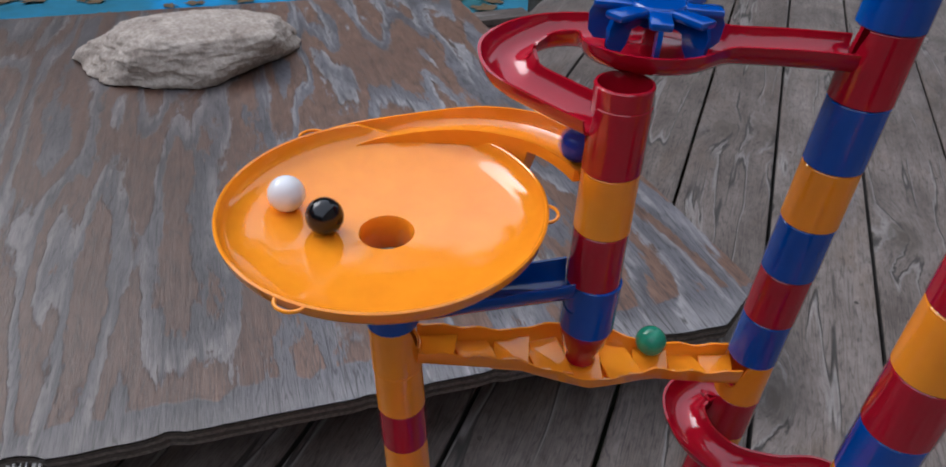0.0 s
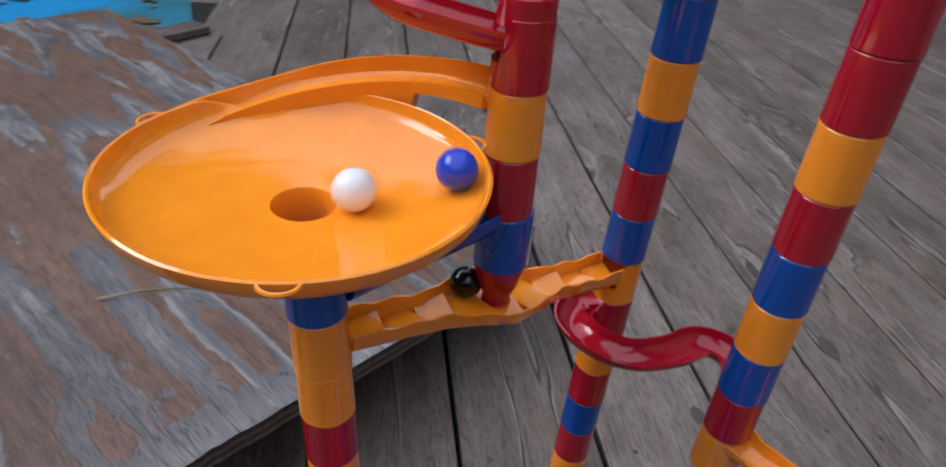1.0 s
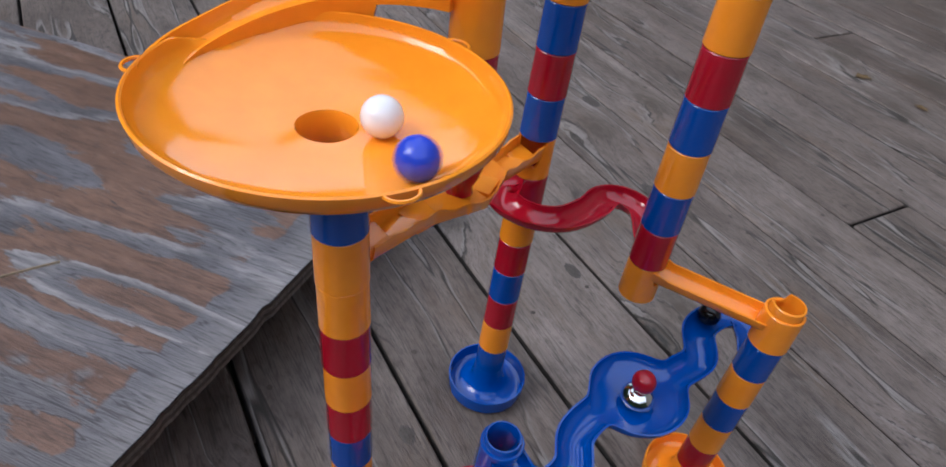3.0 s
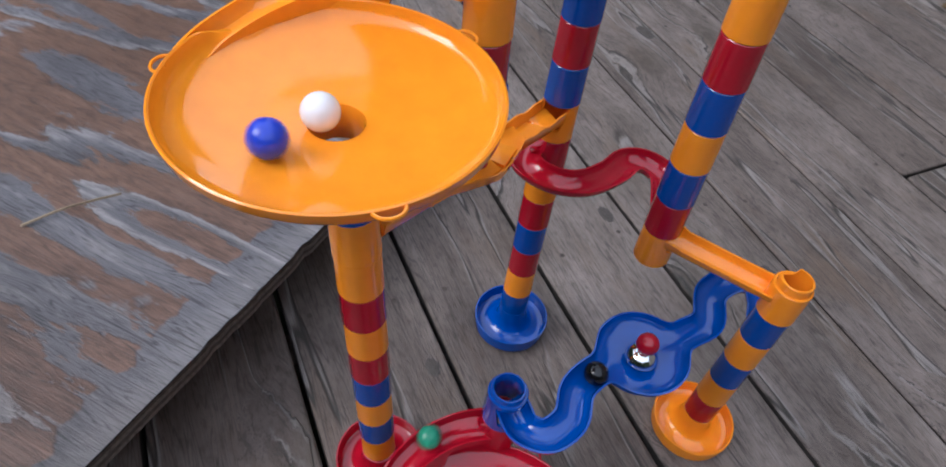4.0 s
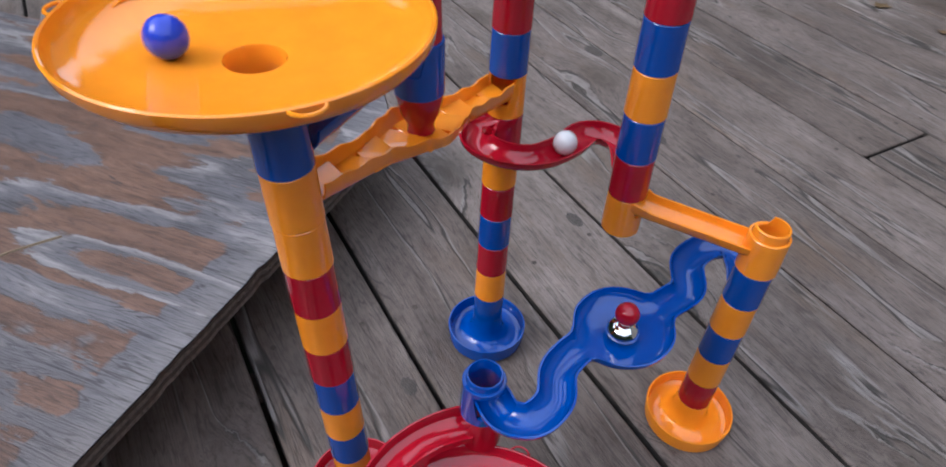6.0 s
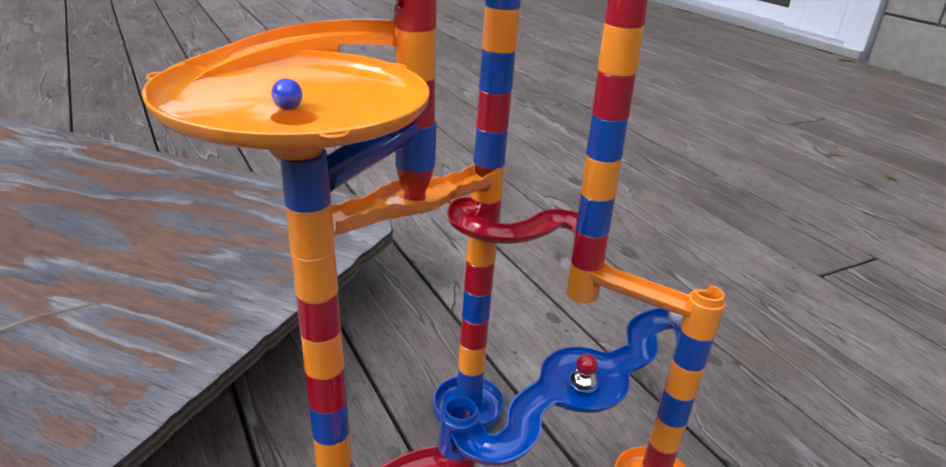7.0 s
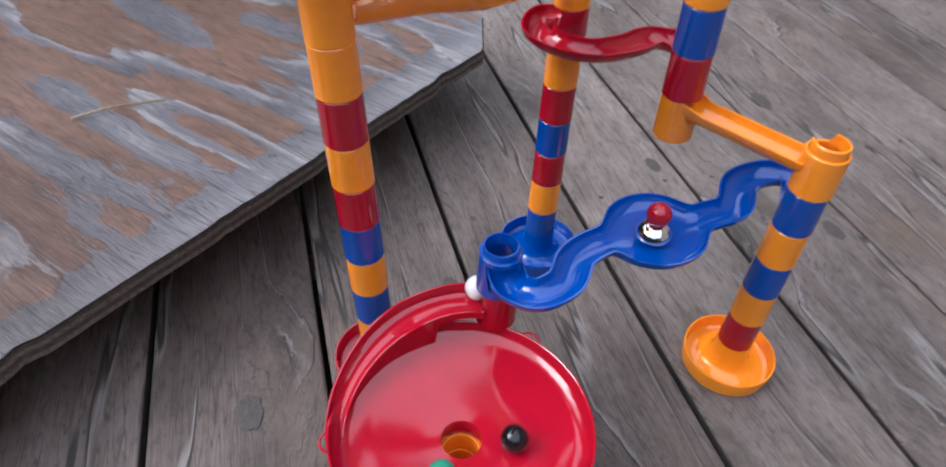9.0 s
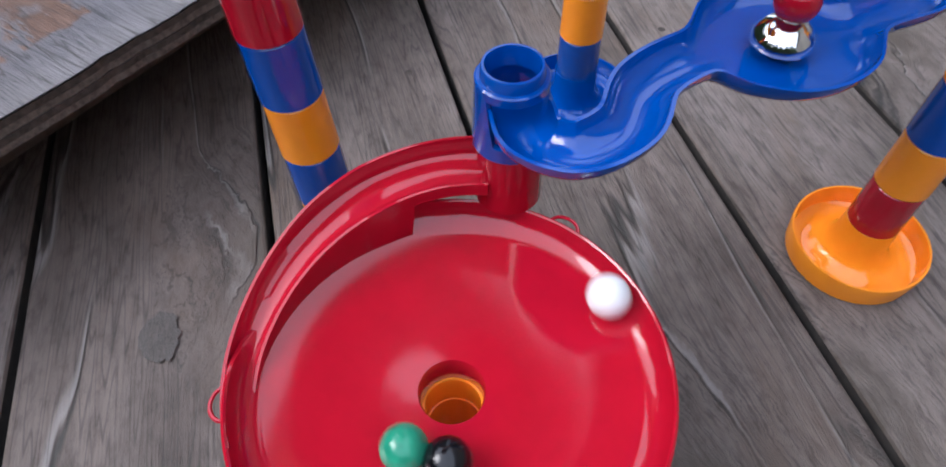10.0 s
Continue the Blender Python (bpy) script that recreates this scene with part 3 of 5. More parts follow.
# the rock on the sheet
def rock():
    m, n, l, s = material("rough_granite")
    tc = n.new("ShaderNodeTexCoord")
    a = noise_node(n, l, tc.outputs["Object"], 28, 8, 0.72)
    b = noise_node(n, l, tc.outputs["Object"], 150, 4, 0.7)
    strata = noise_node(n, l, mapping(n, l, tc.outputs["Object"], (14, 14, 40), (0.2, 0.1, 0)).outputs[0], 1.0, 4, 0.6)
    c = ramp(n, l, a.outputs[0], [(0.3, (0.21, 0.16, 0.13)), (0.46, (0.40, 0.33, 0.275)), (0.7, (0.57, 0.49, 0.42))])
    c2 = mix(n, l, "MULTIPLY", 0.6, c.outputs[0], ramp(n, l, b.outputs[0], [(0.35, (0.55, 0.52, 0.5)), (0.6, (1.1, 1.1, 1.1))]).outputs[0])
    l.new(c2.outputs[0], s.inputs["Base Color"])
    s.inputs["Roughness"].default_value = 0.85
    h = mix(n, l, "ADD", 0.8, a.outputs[0], strata.outputs[0])
    bump(n, l, h.outputs[0], 0.6, 0.004, s)
    bm = bmesh.new()
    bmesh.ops.create_icosphere(bm, subdivisions=6, radius=1.0)
    # broken faces: outward direction and distance, in half lengths of the stone
    cuts = [((0.22, 0.03, 1.0), 0.80), ((1.0, 0.12, 0.5), 0.93), ((0.75, 0.7, -0.30), 0.92), ((0.2, -1.0, 0.35), 0.93), ((0.1, 1.0, 0.25), 0.98),
            ((-1.0, 0.0, 0.5), 0.85), ((0.85, -0.75, 0.15), 0.90), ((0.0, 0.75, 1.0), 0.90), ((0.3, -0.8, 1.0), 0.92), ((0.0, 0.0, -1.0), 0.62)]
    cuts = [(Vector(d).normalized(), k) for d, k in cuts]
    for v in bm.verts:
        p = v.co.normalized()
        worn = sum((max(0.0, p.dot(d)) / k) ** 14 for d, k in cuts)
        q = p * worn ** (-1 / 14)
        crag = noise.noise(q * 2.3 + Vector((0, 7, 1))) * 0.07 + 0.035 * noise.noise(q * 5.1)
        crag += 0.020 * noise.noise(q * 13) + 0.010 * noise.noise(q * 29)
        ledge = noise.noise(Vector((q.x * 2, q.y * 2, q.z * 9)))
        q = q * (1 + crag + 0.014 * ledge)
        v.co = Vector((q.x * 0.098, q.y * 0.154, max(q.z, -0.6) * 0.056 + 0.028))
    ob = part("rock", bm, m)
    ob.matrix_world = pose(-1.0000, -0.0560, PLY_TOP + 0.006, 0, 0, 4)
    tagged(ob, "flat rough beige-grey stone lying on the plywood sheet", "rock")


rock()


# the house wall behind the deck, in the deck's own axes: s along the boards, wall face at HOUSE
def house():
    base = ALONG @ Matrix.Translation((0, -HOUSE, GROUND))
    block = simple("painted_concrete_block", (0.205, 0.192, 0.172), 0.85, 0, 22, 0.16)
    mortar = simple("grey_mortar", (0.155, 0.148, 0.135), 0.9, 0, 90, 0.1)
    white = simple("white_door_paint", (0.52, 0.54, 0.60), 0.35, 0, 14, 0.05)
    wall = tagged(new("wall_house"), "tan painted concrete block house wall above the deck", "wall", kind="structure")
    wall.matrix_world = base
    # s grows away from the camera's right hand: the door opening spans DOOR_A..DOOR_B
    A, B, TOP = 1.09, 3.0, 2.08
    bm = bmesh.new()
    box(bm, (-5.0, -0.2, -0.5), (A, -0.012, 3.3))
    box(bm, (B, -0.2, -0.5), (6.0, -0.012, 3.3))
    box(bm, (A, -0.2, TOP), (B, -0.012, 3.3))
    part("mortar_wall", bm, mortar, wall, smooth=False)
    L, Hh = 0.39, 0.19
    bm = bmesh.new()
    box(bm, (0, -0.03, 0), (L, 0.0, Hh), 0.004)
    me = bpy.data.meshes.new("block")
    bm.to_mesh(me)
    bm.free()
    me.materials.append(block)
    bm = bmesh.new()
    box(bm, (0, -0.03, 0), (0.19, 0.0, Hh), 0.004)
    half = bpy.data.meshes.new("block")
    bm.to_mesh(half)
    bm.free()
    half.materials.append(block)
    for r in range(13):
        for c in range(-9, 12):
            s = c * 0.4 + (0.2 if r % 2 else 0) + A - 0.395
            z = -0.03 + r * 0.2
            inside = s + L > A + 0.001 and s < B and z < TOP - 0.02
            if inside and not s < A - 0.1 or s < -2.4 or s > 4.6 or z > 2.5:
                continue
            ob = new("block", half if inside else me)
            ob.parent = wall
            ob.matrix_parent_inverse = Matrix()
            ob.matrix_basis = Matrix.Translation((s, rng.uniform(0, 0.003), z))
    # sliding door with white frame
    door = tagged(new("door_1"), "white framed sliding glass patio door", "door", kind="structure")
    door.matrix_world = base
    def bar(name, lo, hi, mat=white):
        bm = bmesh.new()
        box(bm, lo, hi, 0.003)
        return part(name, bm, mat, door, smooth=False)
    bar("door_jamb", (A, -0.12, 0), (A + 0.085, 0.035, TOP))
    bar("door_jamb", (B - 0.085, -0.12, 0), (B, 0.035, TOP))
    bar("door_head", (A, -0.12, TOP - 0.07), (B, 0.03, TOP))
    bar("door_sill", (A, -0.16, 0.001), (B, 0.05, 0.035), simple("grey_aluminium", (0.42, 0.43, 0.44), 0.4, 0.6, 30, 0.1))
    glass, gn, gl, gs = material("dark_door_glass")
    gs.inputs["Base Color"].default_value = (0.035, 0.035, 0.035, 1)
    gs.inputs["Roughness"].default_value = 0.06
    for a, b, y in ((A + 0.085, A + 0.40, -0.02), (A + 0.36, B - 0.085, -0.07)):
        bar("door_stile", (a, y - 0.03, 0.035), (a + 0.07, y, TOP - 0.07))
        bar("door_stile", (b - 0.07, y - 0.03, 0.035), (b, y, TOP - 0.07))
        rail = 0.18 if y > -0.05 else 0.095
        bar("bottom_rail", (a + 0.07, y - 0.03, 0.035), (b - 0.07, y, rail))
        bar("top_rail", (a + 0.07, y - 0.03, TOP - 0.16), (b - 0.07, y, TOP - 0.07))
        bar("pane", (a + 0.07, y - 0.02, rail), (b - 0.07, y - 0.012, TOP - 0.16), glass)
    # roof with overhang
    bm = bmesh.new()
    box(bm, (-5.2, -3.5, 3.3), (6.1, 0.3, 3.48), 0.01)
    roof = part("roof", bm, simple("grey_eave_boards", (0.35, 0.34, 0.33), 0.8, 0, 12, 0.15), None, smooth=False)
    roof.matrix_world = base
    tagged(roof, "pale boarded eave of the low house roof", "roof", kind="structure")


house()


# unseen woods: inferred past the pool, added behind the viewer to block low sky
def woods():
    r = random.Random(31)
    core, leaves = [], []
    steps = 100
    for i in range(steps + 1):
        a = radians(120 + 218 * i / steps)
        rad = 9.5 + 1.2 * noise.noise((i * 0.21, 3, 1))
        top = 5.2 + 2.4 * noise.noise((i * 0.16, 8, 2)) + 0.8 * noise.noise((i * 0.6, 1, 5)) + 4.5 * min(1.0, max(0.0, (142 - math.degrees(a)) / 9))
        core += [(rad * math.cos(a), rad * math.sin(a), -0.95), (rad * math.cos(a), rad * math.sin(a), top)]
        for _ in range(90):
            b, d = a + radians(r.uniform(-1.2, 1.2)), rad - r.uniform(0.1, 1.1)
            q = Vector((d * math.cos(b), d * math.sin(b), r.uniform(-0.9, top + 0.7)))
            u = Vector((r.gauss(0, 1), r.gauss(0, 1), r.gauss(0, 1))).normalized() * r.uniform(0.12, 0.34)
            w = u.orthogonal().normalized() * r.uniform(0.08, 0.22)
            leaves += [q - u, q + w, q + u, q - w]
    n = len(core)
    faces = [(k, k + 2, k + 3, k + 1) for k in range(0, n - 2, 2)] + [(n + k, n + k + 1, n + k + 2, n + k + 3) for k in range(0, len(leaves), 4)]
    me = bpy.data.meshes.new("backdrop")
    me.from_pydata(core + leaves, [], faces)
    me.materials.append(simple("dark_summer_leaves", (0.05, 0.075, 0.028), 0.7, 0, 2.5, 0.5))
    tagged(new("backdrop", me), "dark green leafy backdrop out of view that blocks low sky light", "trees", kind="structure")


woods()

# ---- the marble run ----
H, R = 0.034, 0.0144
# foot x y, lowest joint, lean per metre
COLUMN = {
    "A": (0.0, 0.0, 0.0160, -0.0191, -0.0362),
    "B": (0.0594, 0.1959, 0.0080, 0.0019, -0.0029),
    "C": (0.1662, 0.1693, 0.1849, -0.0156, -0.0416),
    "D": (0.0337, 0.0945, 0.3126, -0.0208, -0.0112),
    "E": (0.2635, 0.1544, 0.0119, 0.0046, -0.0302),
    "F": (0.0950, 0.0200, 0.0810, 0.0, 0.0),
    "G": (0.1178, -0.0715, 0.0120, 0.0, 0.0),
}


def axis(c, z):
    x, y, _, lx, ly = COLUMN[c]
    return Vector((x + lx * z, y + ly * z, z))


def stand(c):
    x, y, _, lx, ly = COLUMN[c]
    turn = Vector((0, 0, 1)).rotation_difference(Vector((lx, ly, 1))).to_matrix().to_4x4()
    return Matrix.Translation((x, y, 0)) @ turn


def shell(tops, r0=R, r1=0.0140, wall=0.0019, n=48, bottom=0.0):
    """A tube whose upper edge follows tops(angle); a number gives a level edge."""
    bm = bmesh.new()
    rows_ = []
    for i in range(n):
        a = 2 * math.pi * i / n
        top = tops(a) if callable(tops) else tops
        ca, sa = math.cos(a), math.sin(a)
        prof = [(r0 - 0.0005, bottom), (r0, bottom + 0.0006), (r0 + (r1 - r0) * (top - bottom) / H, top - 0.0006), (r1 - 0.0005, top),
                (r1 - wall, top), (r0 - wall, bottom)]
        rows_.append([bm.verts.new((r * ca, r * sa, z)) for r, z in prof])
    for i in range(n):
        a, b = rows_[i], rows_[(i + 1) % n]
        for k in range(6):
            m_ = (k + 1) % 6
            bm.faces.new((a[k], b[k], b[m_], a[m_]))
    return bm


def notch(direction, half=62, low=0.010, soft=26):
    """Upper edge with a rounded mouth towards direction (degrees)."""
    def f(a):
        d = abs((math.degrees(a) - direction + 180) % 360 - 180)
        if d <= half - soft:
            return low
        if d >= half:
            return H
        u = (d - half + soft) / soft
        return low + (H - low) * (u * u * (3 - 2 * u))
    return f


def as_mesh(bm, name, mat):
    bmesh.ops.recalc_face_normals(bm, faces=bm.faces)
    me = bpy.data.meshes.new(name)
    bm.to_mesh(me)
    bm.free()
    me.materials.append(mat)
    for p in me.polygons:
        p.use_smooth = True
    me.set_sharp_from_angle(angle=radians(38))
    return me


TUBE = {k: as_mesh(shell(H - 0.0003), "tube", PAINT[k]) for k in "YRB"}


def tower(c, colours, label, base="", mouths=None):
    """A stack of tubes; mouths: index -> (bearing in degrees, how low its edge goes)."""
    t = empty("tube_tower", stand(c), label, "marble run tower", "towers of the marble run")
    z0 = COLUMN[c][2]
    for i, k in enumerate(colours):
        if mouths and i in mouths:
            ob = new("tube", as_mesh(shell(notch(*mouths[i])), "tube", PAINT[k]))
        else:
            ob = new("tube", TUBE[k])
        ob.parent = t
        ob.location = (0, 0, z0 + i * H)
        tagged(ob, WORD[k] + " plastic tube segment")
    if base:
        g = GROUND + 0.0004
        prof = [(0.0, g), (0.0350, g), (0.0378, g + 0.002), (0.0392, g + 0.0160), (0.0388, g + 0.0178), (0.0376, g + 0.0178), (0.0370, g + 0.0160),
                (0.0358, g + 0.0060), (0.0330, g + 0.0046), (0.0260, g + 0.0056), (0.0205, g + 0.0086), (0.0172, g + 0.0130), (0.0152, g + 0.0200), (0.0146, 0.0128), (0.0132, 0.0132), (0.0132, 0.0260), (0.0118, 0.0260), (0.0118, g + 0.003), (0.0, g + 0.003)]
        part("base", lathe(prof, 64, closed=False), PAINT[base], t, WORD[base] + " round dished foot")
    return t


def bearing(a, b):
    return math.degrees(math.atan2(b[1] - a[1], b[0] - a[0]))


A_, B_, C_, D_, E_, F_ = (COLUMN[k][:2] for k in "ABCDEF")
tower("A", "YBYBRYRYYB", "tall tower of red, yellow and blue tubes, red foot", "R",
      {8: (bearing(A_, B_), 52, 0.016, 22)})
tower("B", "BYRBRYRYBRBYBRB", "tallest tower of red, blue and yellow tubes, blue foot", "B",
      {6: (200, 70, 0.012, 25), 7: (bearing(B_, A_), 60, 0.012, 26), 13: (bearing(B_, (-0.01, 0.13)), 55, 0.014, 22)})
tower("C", "YRBYBRYRR", "hanging tower of coloured plastic tubes ending in a yellow elbow", "",
      {0: (bearing(C_, E_), 62, 0.018, 24)})
tower("D", "BRYR", "short hanging tower of coloured tubes with a red nozzle", "",
      {2: (150, 55, 0.016, 22), 3: (215, 60, 0.014, 22)})
tower("E", "RYBYB", "short tower of coloured plastic tubes on a yellow foot", "Y",
      {})
tower("G", "Y", "yellow tube and foot under the red dish", "Y")

# nozzle and spigot on the hanging tower
noz = part("nozzle", lathe([(0.0150, 0.002), (0.0148, -0.001), (0.0122, -0.013), (0.0085, -0.0205), (0.0085, -0.025), (0.0088, -0.0265), (0.0070, -0.027),
                            (0.0068, -0.020), (0.0115, -0.012), (0.0140, 0.002)], 48), RED)
noz.matrix_world = stand("D") @ Matrix.Translation((0, 0, COLUMN["D"][2]))
tagged(noz, "red funnel nozzle plugged under the hanging tower", "nozzle")


def collar(c, z, k):
    ob = part("collar", lathe([(0.0136, -0.004), (0.0136, 0.0085), (0.0130, 0.0092), (0.0120, 0.0092), (0.0116, 0.0085), (0.0116, -0.004)], 48), PAINT[k])
    ob.matrix_world = stand(c) @ Matrix.Translation((0, 0, z))
    return tagged(ob, WORD[k] + " plastic plug ring on top of a tube", "plug ring")


collar("D", COLUMN["D"][2] + 4 * H, "R")

# the yellow cup on the short tower, with the straight chute from the elbow
elbow = empty("straight_chute", Matrix.Identity(4), "yellow straight chute from the elbow to the short tower", "chute")
ez = COLUMN["E"][2] + 5 * H
ce = axis("E", ez)
bm = shell(H - 0.002, 0.0150, 0.0147)
cup = part("cup", bm, YELLOW, elbow)
cup.location = ce
gap_dir = bearing(E_, C_)


def ring_top(a):
    d = abs((math.degrees(a) - gap_dir + 40 + 180) % 360 - 180)
    return H + 0.0052 if d > 48 else H + 0.0052 - 0.0068 * min(1, (48 - d) / 10)


part("rim", shell(ring_top, 0.0124, 0.0124, 0.0016, 48, H - 0.004), YELLOW, cup)
c0, c1 = axis("C", 0.193), axis("E", 0.205)
d01 = (Vector((c1.x, c1.y, 0)) - Vector((c0.x, c0.y, 0))).normalized()
run = glide([c0 + d01 * 0.006 + Vector((0, 0, 0.010)), c0 + d01 * 0.03 + Vector((0, 0, 0.008)), c0 + d01 * 0.06 + Vector((0, 0, 0.005)), c1 - d01 * 0.010 + Vector((0, 0, -0.010))], 8)
part("chute", channel(run, lambda u: 0.0108 + 0.0025 * max(0, 1 - u * 6), lambda u: 0.0105 + 0.005 * max(0, 1 - u * 5)), YELLOW, elbow)


# ---- dishes with their spiral lead-in ----
def lead_at(radius, hz, lead_dist, lead_z, u):
    """Middle radius and floor height of the spiral gutter at 0..1 of its sweep."""
    rc = lead_dist + (radius - 0.0045 - lead_dist) * (1 - (1 - u) ** 1.7)
    e = min(1.0, u / 0.97)
    zf = lead_z + (hz + 0.0088 - lead_z) * (e * e * (3 - 2 * e))
    return rc, zf


def bowl_height(prof, r):
    """Height of the bowl's upper face at radius r."""
    for (r0, z0), (r1, z1) in zip(prof[2:8], prof[3:9]):
        if r <= r1:
            return z0 + (z1 - z0) * max(0.0, r - r0) / (r1 - r0)
    return prof[8][1]


def dish(name, centre, hole_z, lead_angle, lead_dist, lead_z, mat, label, radius, loops):
    d = empty(name, Matrix.Translation((centre[0], centre[1], 0)), label, "funnel dish")
    hz = hole_z
    prof = [(0.0131, hz - 0.020), (0.0131, hz - 0.002), (0.0139, hz), (0.030, hz + 0.0016), (0.055, hz + 0.0044), (radius - 0.013, hz + 0.0085),
            (radius - 0.0058, hz + 0.0112), (radius - 0.0028, hz + 0.0150), (radius - 0.0018, hz + 0.0192), (radius - 0.0010, hz + 0.0198), (radius, hz + 0.0192),
            (radius - 0.0006, hz + 0.0145), (radius - 0.004, hz + 0.0100), (radius - 0.012, hz + 0.0064), (0.055, hz + 0.0024), (0.030, hz - 0.0008), (0.0160, hz - 0.003), (0.0156, hz - 0.0212), (0.0140, hz - 0.0212)]
    bm = lathe(prof, 160)
    # the rim is cut away where the gutter runs in over it
    for v in bm.verts:
        r = math.hypot(v.co.x, v.co.y)
        u = ((math.degrees(math.atan2(v.co.y, v.co.x)) - lead_angle) % 360) / 122
        if r > radius - 0.014 and u < 0.93:
            rc, zf = lead_at(radius, hz, lead_dist, lead_z, u)
            if r > rc - 0.0105 - 0.002:
                v.co.z = min(v.co.z, zf - 0.0022 + 0.020 * max(0.0, (u - 0.68) / 0.25))
    bowl = part("bowl", bm, mat, d)
    # spiral gutter: its outer wall runs on into the dish's rim, its floor melts into the dish
    secs = []
    n = 56
    for i in range(n + 1):
        u = i / n
        out = Vector((math.cos(radians(lead_angle + 122 * u)), math.sin(radians(lead_angle + 122 * u)), 0))
        rc, zf = lead_at(radius, hz, lead_dist, lead_z, u)
        half = 0.0105 - 0.0082 * max(0.0, u - 0.30) / 0.70
        wall_o = 0.0115 - 0.0035 * u
        wall_i = 0.0006 + 0.0040 * (1 - u) ** 0.8
        joined = 1.0 if u > 0.20 else 0.0
        bank = 0.0004
        crest = zf + wall_i + 0.0004
        slope = []
        for k in range(3):
            f = k / 2
            r = rc - half - 0.0013 - bank * (1 - f)
            low = bowl_height(prof, min(r, radius - 0.0125)) - 0.0006
            low = zf - 0.0014 + (low - zf + 0.0014) * joined
            slope.append((r, low + (crest - low) * f))
        skirt = slope[0][1]
        k_o = min(1.0, max(0.0, (u - 0.4) / 0.52))
        top_o = zf + wall_o + (hz + 0.0196 - zf - wall_o) * k_o * k_o * (3 - 2 * k_o)
        o_r = rc + half if u < 0.2 else max(rc + half, radius - 0.0026)
        pts = slope + [(rc - half, zf + wall_i + 0.0004), (rc - half * 0.86, zf + wall_i * 0.35 + 0.0004), (rc - half * 0.5, zf + 0.0002), (rc, zf),
               (rc + half * 0.5, zf + 0.0004), (rc + half * 0.86, zf + 0.0028), (o_r, top_o), (o_r + 0.0014, top_o), (o_r + 0.0012, zf + 0.004), (rc + half * 0.5, zf - 0.0014), (rc, zf - 0.0016), (rc - half * 0.6, min(skirt, zf - 0.0014))]
        sink = min(1.0, max(0.0, (u - 0.78) / 0.17))
        secs.append([out * r + Vector((0, 0, z - 0.0034 * sink * (1.0 if r < rc + half * 0.6 else 0.2))) for r, z in pts])
    part("lead_in", loft(secs), mat, d)
    for deg in loops:
        a = radians(deg)
        bm = bmesh.new()
        side, out = Vector((-math.sin(a), math.cos(a), 0)), Vector((math.cos(a), math.sin(a), 0))
        c = out * (radius - 0.0012) + Vector((0, 0, hz + 0.0184))
        arc = [c + side * 0.0068 * math.cos(math.pi * k / 14) + out * 0.0056 * math.sin(math.pi * k / 14) for k in range(15)]
        secs2 = []
        for k, p in enumerate(arc):
            o2 = (side * math.cos(math.pi * k / 14) + out * math.sin(math.pi * k / 14)).normalized()
            secs2.append([p + o2 * 0.0009 * math.cos(q * math.pi / 3) + Vector((0, 0, 0.0009 * math.sin(q * math.pi / 3))) for q in range(6)])
        part("hook_loop", loft(secs2, bm), mat, bowl)
    return d


YC = (-0.0123, -0.0109)
RC = (0.1178, -0.0715)
ca, cd = bearing(YC, axis("D", 0.40)), math.hypot(axis("D", 0.40).x - YC[0], axis("D", 0.40).y - YC[1])
dish("yellow_dish", YC, 0.3765, ca + 4, cd - 0.004, 0.4040, YELLOW, "large yellow plastic funnel dish with a centre hole and spiral lead-in", 0.0790, (194, 314, 62))
cf, cg = math.degrees(math.atan2(F_[1] - RC[1], F_[0] - RC[0])), math.hypot(F_[0] - RC[0], F_[1] - RC[1])
dish("red_dish", RC, 0.0610, cf + 4, cg - 0.004, 0.0945, RED, "large red plastic funnel dish with a centre hole and spiral lead-in", 0.0860, (218, 338, 84))

# blue cup and red elbow that feed the red dish
feed = empty("feed_elbow", stand("F"), "red elbow tube that leads into the red dish", "elbow")
ob = part("tube", shell(notch(190, 70, 0.013, 25), 0.0152, 0.0148), RED, feed)
ob.location = (0, 0, 0.0800)
wavy = empty("winding_track", Matrix.Identity(4), "blue winding track with a round bell basin and an end cup", "track")
fc = axis("F", 0.1135)
wdir = bearing((0.101, 0.018), (0.121, -0.004))
cup = part("cup", shell(notch(wdir, 62, 0.008, 22), 0.0160, 0.0150), BLUE, wavy)
cup.location = fc
part("cup_rim", lathe([(0.0150, 0.0300), (0.0150, 0.0338), (0.0144, 0.0344), (0.0129, 0.0344), (0.0126, 0.0390), (0.0122, 0.0396), (0.0112, 0.0396), (0.0108, 0.0388), (0.0108, 0.0300)], 48), BLUE, cup)
BOWL = Vector((0.1795, 0.0914, 0.0))
e5 = axis("E", 0.166)
way = glide([(e5.x, e5.y + 0.002, 0.1535), (e5.x - 0.003, e5.y + 0.022, 0.1530), (0.2545, 0.1919, 0.1525), (0.2356, 0.1878, 0.151), (0.2209, 0.1674, 0.149), (0.2224, 0.1397, 0.147), (0.2097, 0.1221, 0.1455),
             (0.1946, 0.1060, 0.144), (BOWL.x, BOWL.y, 0.1425), (0.1644, 0.0769, 0.141), (0.1502, 0.0618, 0.1395), (0.1414, 0.0421, 0.138), (0.1432, 0.0191, 0.136), (0.1320, 0.0014, 0.134), (0.1142, 0.0009, 0.132), (0.1027, 0.0132, 0.130), (0.0951, 0.0224, 0.1285)], 9)


